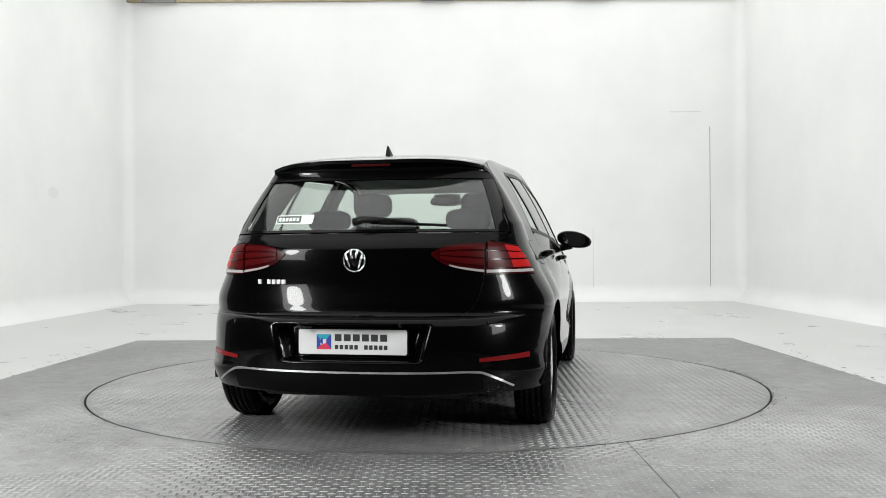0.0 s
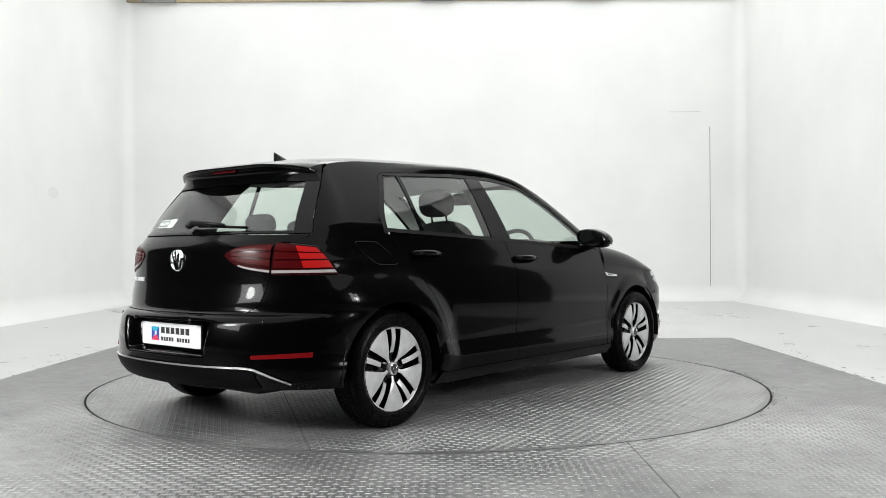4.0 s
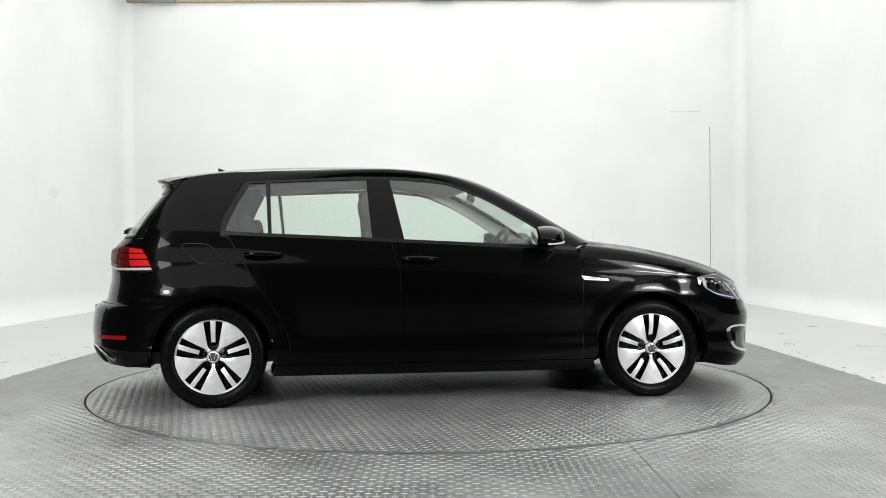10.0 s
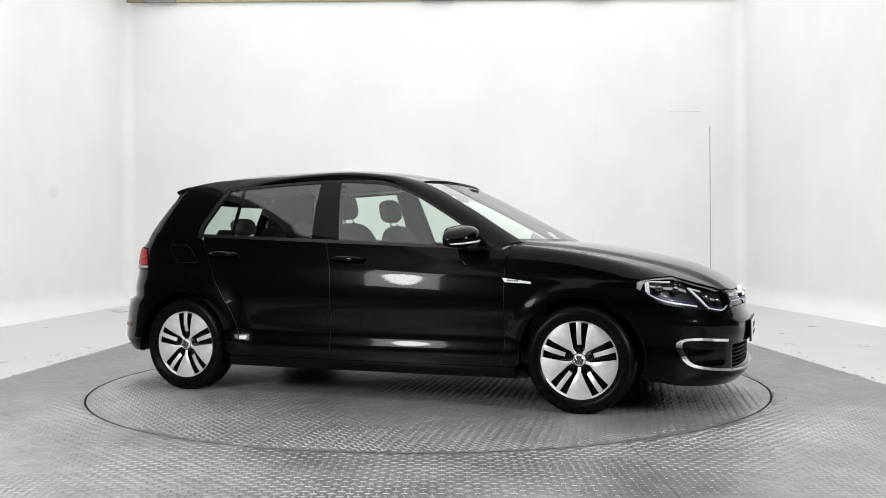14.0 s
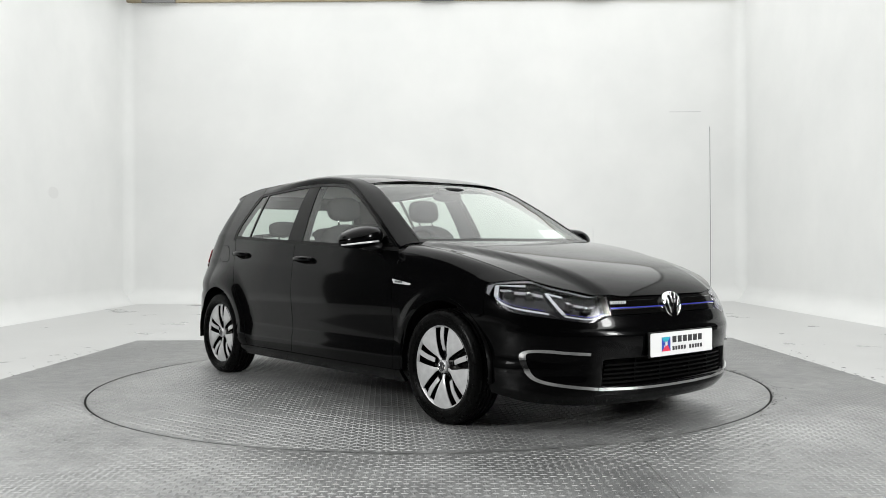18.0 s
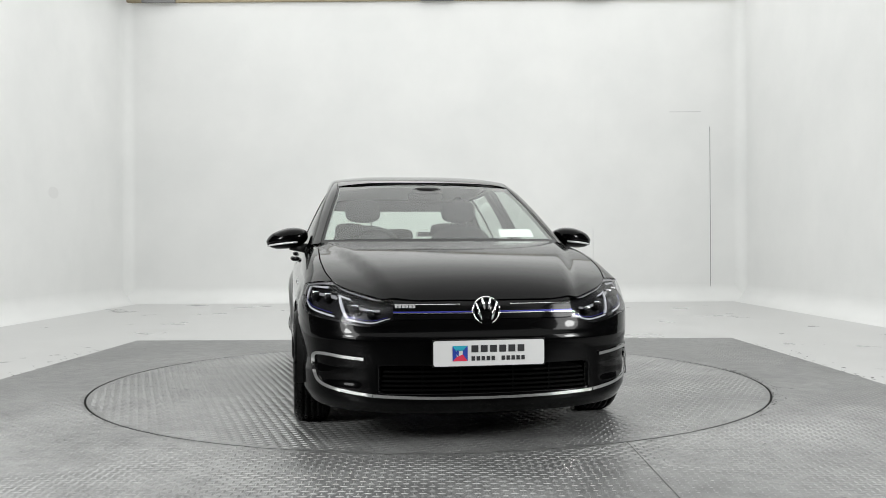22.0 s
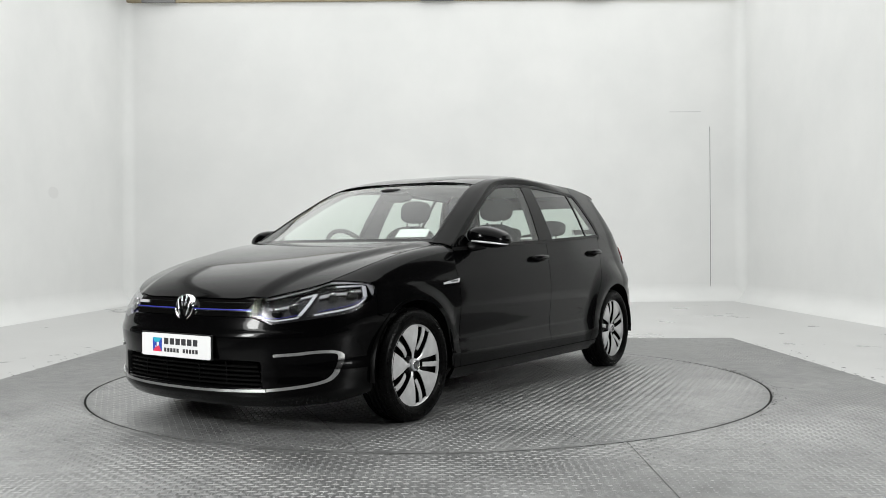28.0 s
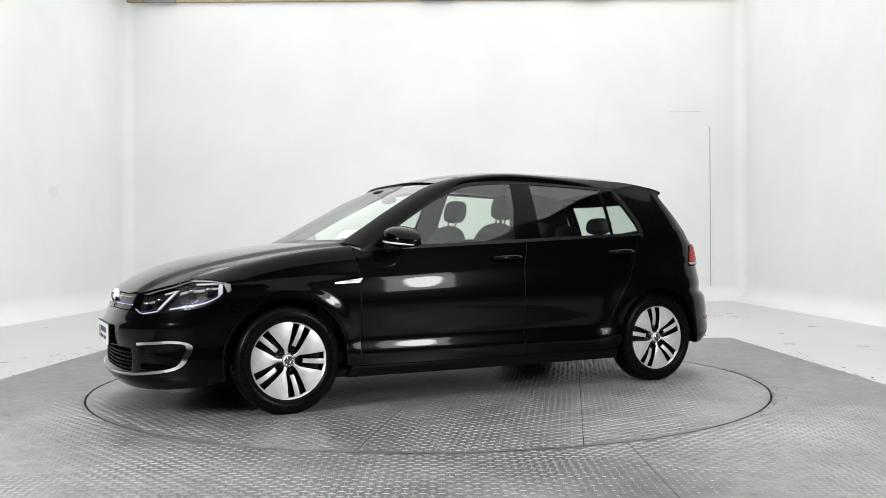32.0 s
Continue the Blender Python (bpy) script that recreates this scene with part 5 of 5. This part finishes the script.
def lattice(x0, x1, y0, y1, pitch, angle):
    """Points of a basket pattern, alternately turned, in a frame turned by angle."""
    i, j = np.meshgrid(np.arange(int(x0 / pitch), int(x1 / pitch) + 1), np.arange(int(y0 / pitch), int(y1 / pitch) + 1), indexing="ij")
    p = np.stack([i.ravel() * pitch, j.ravel() * pitch], -1)
    t = np.where((i + j).ravel() % 2 == 0, 0.0, math.pi / 2) + angle
    c, s = math.cos(angle), math.sin(angle)
    return np.stack([c * p[:, 0] - s * p[:, 1], s * p[:, 0] + c * p[:, 1]], -1), t, p


PITCH = 0.034
rng = np.random.default_rng(4)
disc = tagged(new("turntable"), "round turntable of worn steel tread plate", "turntable")
STRIP = radians(54.3)
cuts = (-DISC, -1.037, 0.017, 1.037, DISC)
for d0, d1 in zip(cuts, cuts[1:]):
    lo, hi = d0 + 0.002, d1 - 0.002
    r = DISC - 0.004
    a0, a1 = math.asin(max(-1, lo / r)), math.asin(min(1, hi / r))
    arc = [(r * math.cos(t), r * math.sin(t)) for t in np.linspace(a0, a1, 48)]
    arc += [(-x, y) for x, y in arc[::-1]]
    v, f = slab(arc, -0.02, 0.0)
    o = part("plate", mesh("plate", v, f, STEEL), disc, "", None, pose(0, 0, 0, 0, 0, 54.3))
spots, turns = [], []
for k, (d0, d1) in enumerate(zip(cuts, cuts[1:])):
    p, t, q = lattice(-DISC, DISC, -DISC, DISC, PITCH, STRIP)
    d = -p[:, 0] * math.sin(STRIP) + p[:, 1] * math.cos(STRIP)
    keep = (d > d0 + 0.008) & (d < d1 - 0.008) & (np.hypot(p[:, 0], p[:, 1]) < DISC - 0.03)
    spots.append(p[keep])
    turns.append(t[keep])
spots = np.concatenate(spots)
v, f = treads(spots, np.concatenate(turns), 0.55 + 0.45 * worn(spots))
tagged(part("tread", mesh("tread", v, f, TREAD), disc, "raised worn treads"), kind="stuff")

# the fixed platform round it
n = 240
ring, rect = [], []
for i in range(n):
    t = 2 * math.pi * i / n
    cx, sy = math.cos(t), math.sin(t)
    k = min((CX1 if cx > 0 else CX0) / cx if abs(cx) > 1e-9 else 1e9, (CY1 if sy > 0 else -9.0) / sy if abs(sy) > 1e-9 else 1e9)
    ring.append(((DISC + 0.01) * cx, (DISC + 0.01) * sy, 0.0))
    rect.append((k * cx, k * sy, 0.0))
for cx, cy in ((CX0, CY1), (CX1, CY1), (CX0, -9.0), (CX1, -9.0)):
    i = min(range(n), key=lambda j: math.hypot(rect[j][0] - cx, rect[j][1] - cy))
    rect[i] = (cx, cy, 0.0)
down = lambda ps, z: [(x, y, z) for x, y, _ in ps]
v = ring + rect + down(ring, -0.03) + down(rect, -0.03)
f = []
for i in range(n):
    j = (i + 1) % n
    f += [(i, n + i, n + j, j), (n + i, 3 * n + i, 3 * n + j, n + j), (i, j, 2 * n + j, 2 * n + i)]
platform = tagged(part("platform", mesh("platform", v, f, STEEL), None), "fixed platform of worn grey steel tread plate", "floor", kind="structure")
part("pit", mesh("pit", *slab([((DISC + 0.03) * math.cos(t), (DISC + 0.03) * math.sin(t)) for t in np.linspace(0, 2 * math.pi, 96, endpoint=False)], -0.045, -0.004), GAP), platform)
p, t, q = lattice(CX0 * 1.5, CX1 * 1.5, -6, 4, PITCH, 0.0)
keep = (p[:, 0] > CX0 + 0.03) & (p[:, 0] < CX1 - 0.03) & (p[:, 1] < CY1 - 0.03) & (p[:, 1] > -4.2) & (np.hypot(p[:, 0], p[:, 1]) > DISC + 0.03) & (np.abs(p[:, 0] - 0.966) > 0.012) & (np.abs(p[:, 0] + 0.82) > 0.003)
p, t = p[keep], t[keep]
far = step(-1.4, 0.4, p[:, 1]) * 0.5
v, f = treads(p, t, worn(p) * (1 - far))
tagged(part("tread", mesh("tread", v, f, TREAD), platform, "raised worn treads"), kind="stuff")
for x in (0.966, -0.82):
    part("plate_joint", box(x - 0.0026, x + 0.0026, -9, -math.sqrt(DISC ** 2 - x * x) - 0.01, -0.01, 0.0012), platform, "", GRIME if x > 0 else STEEL)
    part("plate_joint", box(x - 0.002, x + 0.002, math.sqrt(DISC ** 2 - x * x) + 0.01, CY1, -0.01, 0.0012), platform, "", GRIME)
for x0, x1, y0, y1 in ((CX0 - 0.01, CX0 - 0.002, -9, CY1), (CX1 + 0.002, CX1 + 0.006, -9, CY1), (CX0 - 0.01, CX1 + 0.006, CY1 + 0.002, CY1 + 0.009)):
    part("edge_gap", box(x0, x1, y0, y1, -0.06, -0.008), platform, "", GAP)


def flakes(name, spots, z, material, parent, label, grow=1.0):
    """Thin irregular smears and chips of dirt, in one mesh of stuff."""
    v, f = [], []
    for x, y, size, stretch, ang in spots:
        k = len(v)
        m = 9
        for i in range(m):
            t_ = 2 * math.pi * i / m
            r_ = size * grow * rng.uniform(0.35, 1.0)
            u, w_ = r_ * math.cos(t_) * stretch, r_ * math.sin(t_) * 0.55
            v.append((x + u * math.cos(ang) - w_ * math.sin(ang), y + u * math.sin(ang) + w_ * math.cos(ang), z))
        f.append(tuple(range(k, k + m)))
    return tagged(part(name, mesh(name, v, f, material), parent, label), kind="stuff")


marks = []
for a0, a1, count, spread in ((-38, 14, 110, 0.03), (-150, -110, 25, 0.02), (-100, -60, 40, 0.02), (20, 60, 20, 0.02)):
    for _ in range(count):
        a = radians(rng.uniform(a0, a1))
        r = DISC + 0.008 + abs(rng.normal(0, spread))
        marks.append((r * math.cos(a), r * math.sin(a), rng.uniform(0.004, 0.012), rng.uniform(1.5, 3.5), a + math.pi / 2 + rng.normal(0, 0.2)))
flakes("rim_grime", marks, 0.003, GRIME, platform, "dark grime along the turntable's rim")
marks = []
while len(marks) < 120:
    x, y = rng.uniform(CX0, CX1), rng.uniform(-3.6, 2.6)
    if math.hypot(x, y) > DISC + 0.08:
        marks.append((x, y, rng.uniform(0.004, 0.014), rng.uniform(1.0, 4.0), rng.normal(0, 0.5)))
flakes("floor_chips", marks, 0.003, GRIME, platform, "small dark chips and scuffs")
marks = [(rng.uniform(-1, 1) * 1.9, rng.uniform(-1, 1) * 1.9, rng.uniform(0.004, 0.012), rng.uniform(1.0, 3.5), rng.uniform(0, 3)) for _ in range(90)]
flakes("disc_chips", [m_ for m_ in marks if math.hypot(m_[0], m_[1]) < 2.15], 0.003, GRIME, disc, "small dark chips and scuffs")
marks = [(CX1 + 0.02 + abs(rng.normal(0, 0.12)), rng.uniform(-1.2, 2.4), rng.uniform(0.006, 0.02), rng.uniform(1, 3), rng.uniform(0, 3)) for _ in range(70)]
marks += [(CX0 - 0.02 - abs(rng.normal(0, 0.1)), rng.uniform(-0.8, 2.4), rng.uniform(0.006, 0.02), rng.uniform(1, 3), rng.uniform(0, 3)) for _ in range(45)]
flakes("white_floor_scuffs", marks, -0.0095, GRIME, bpy.data.objects["floor"], "dark scuffs beside the platform")

# marks on the walls: a closed door's outline, filled joints, a smudge, the timber rail above
wall = bpy.data.objects["wall_back"]
part("door_joint", box(4.878, 4.887, YB - 0.003, YB, 0.0, 3.14), wall, "thin dark joint of a closed door", SEAM)
part("door_joint", box(4.15, 4.72, YB - 0.003, YB, 3.409, 3.419), wall, "thin grey joint over a closed door", SEAM_FAINT)
part("door_joint", box(2.752, 2.76, YB - 0.003, YB, 0.0, 1.3), wall, "faint filled joint", SEAM_FAINT)
for x in (-1.53, 2.8):
    part("panel_joint", box(x - 0.005, x + 0.005, YB - 0.002, YB, 1.4, ZC), wall, "faint filled panel joint", WALL)
side_wall = bpy.data.objects["wall_left"]
part("smudge", mesh("smudge", [(XL + 0.002, 6.85 + 0.17 * math.cos(t), 1.81 + 0.09 * math.sin(t)) for t in np.linspace(0, 6.28, 14)], [tuple(range(14))], mat("grey_smudge", (0.735, 0.735, 0.73), 0.4)), side_wall, "faint grey smudge")
structure("trim", box(XL, XR, YB - 0.06, YB - 0.001, 5.458, 5.54), TIMBER, "tan timber rail along the top of the wall", "trim")
for x in (-5.1, -0.05, 2.75):
    part("bracket", box(x - 0.3, x + 0.3, YB - 0.12, YB - 0.06, 5.44, 5.5), bpy.data.objects["trim"], "dark bracket", SEAM)


# ---- what moves ----
def turn(t):
    """Degrees of the car's heading at t seconds."""
    s = (t - 16) / 16
    return -35.6475 - 7.2843 * (t - 16) - 2.1801 * s * s + 1.061 * s ** 3 + 1.0112 * s ** 4 + 0.9 * (max(6 - t, 0) / 6) ** 1.5


def motions():
    rows = [i * 2.0 for i in range(17)]
    walk(disc, [(t, pose(0, 0, 0, 0, 0, turn(t))) for t in rows])
    walk(car, [(t, pose(0, 0, 0, 0, 0, turn(t)) @ pose(-0.0492, -0.0701, 0)) for t in rows])


motions()
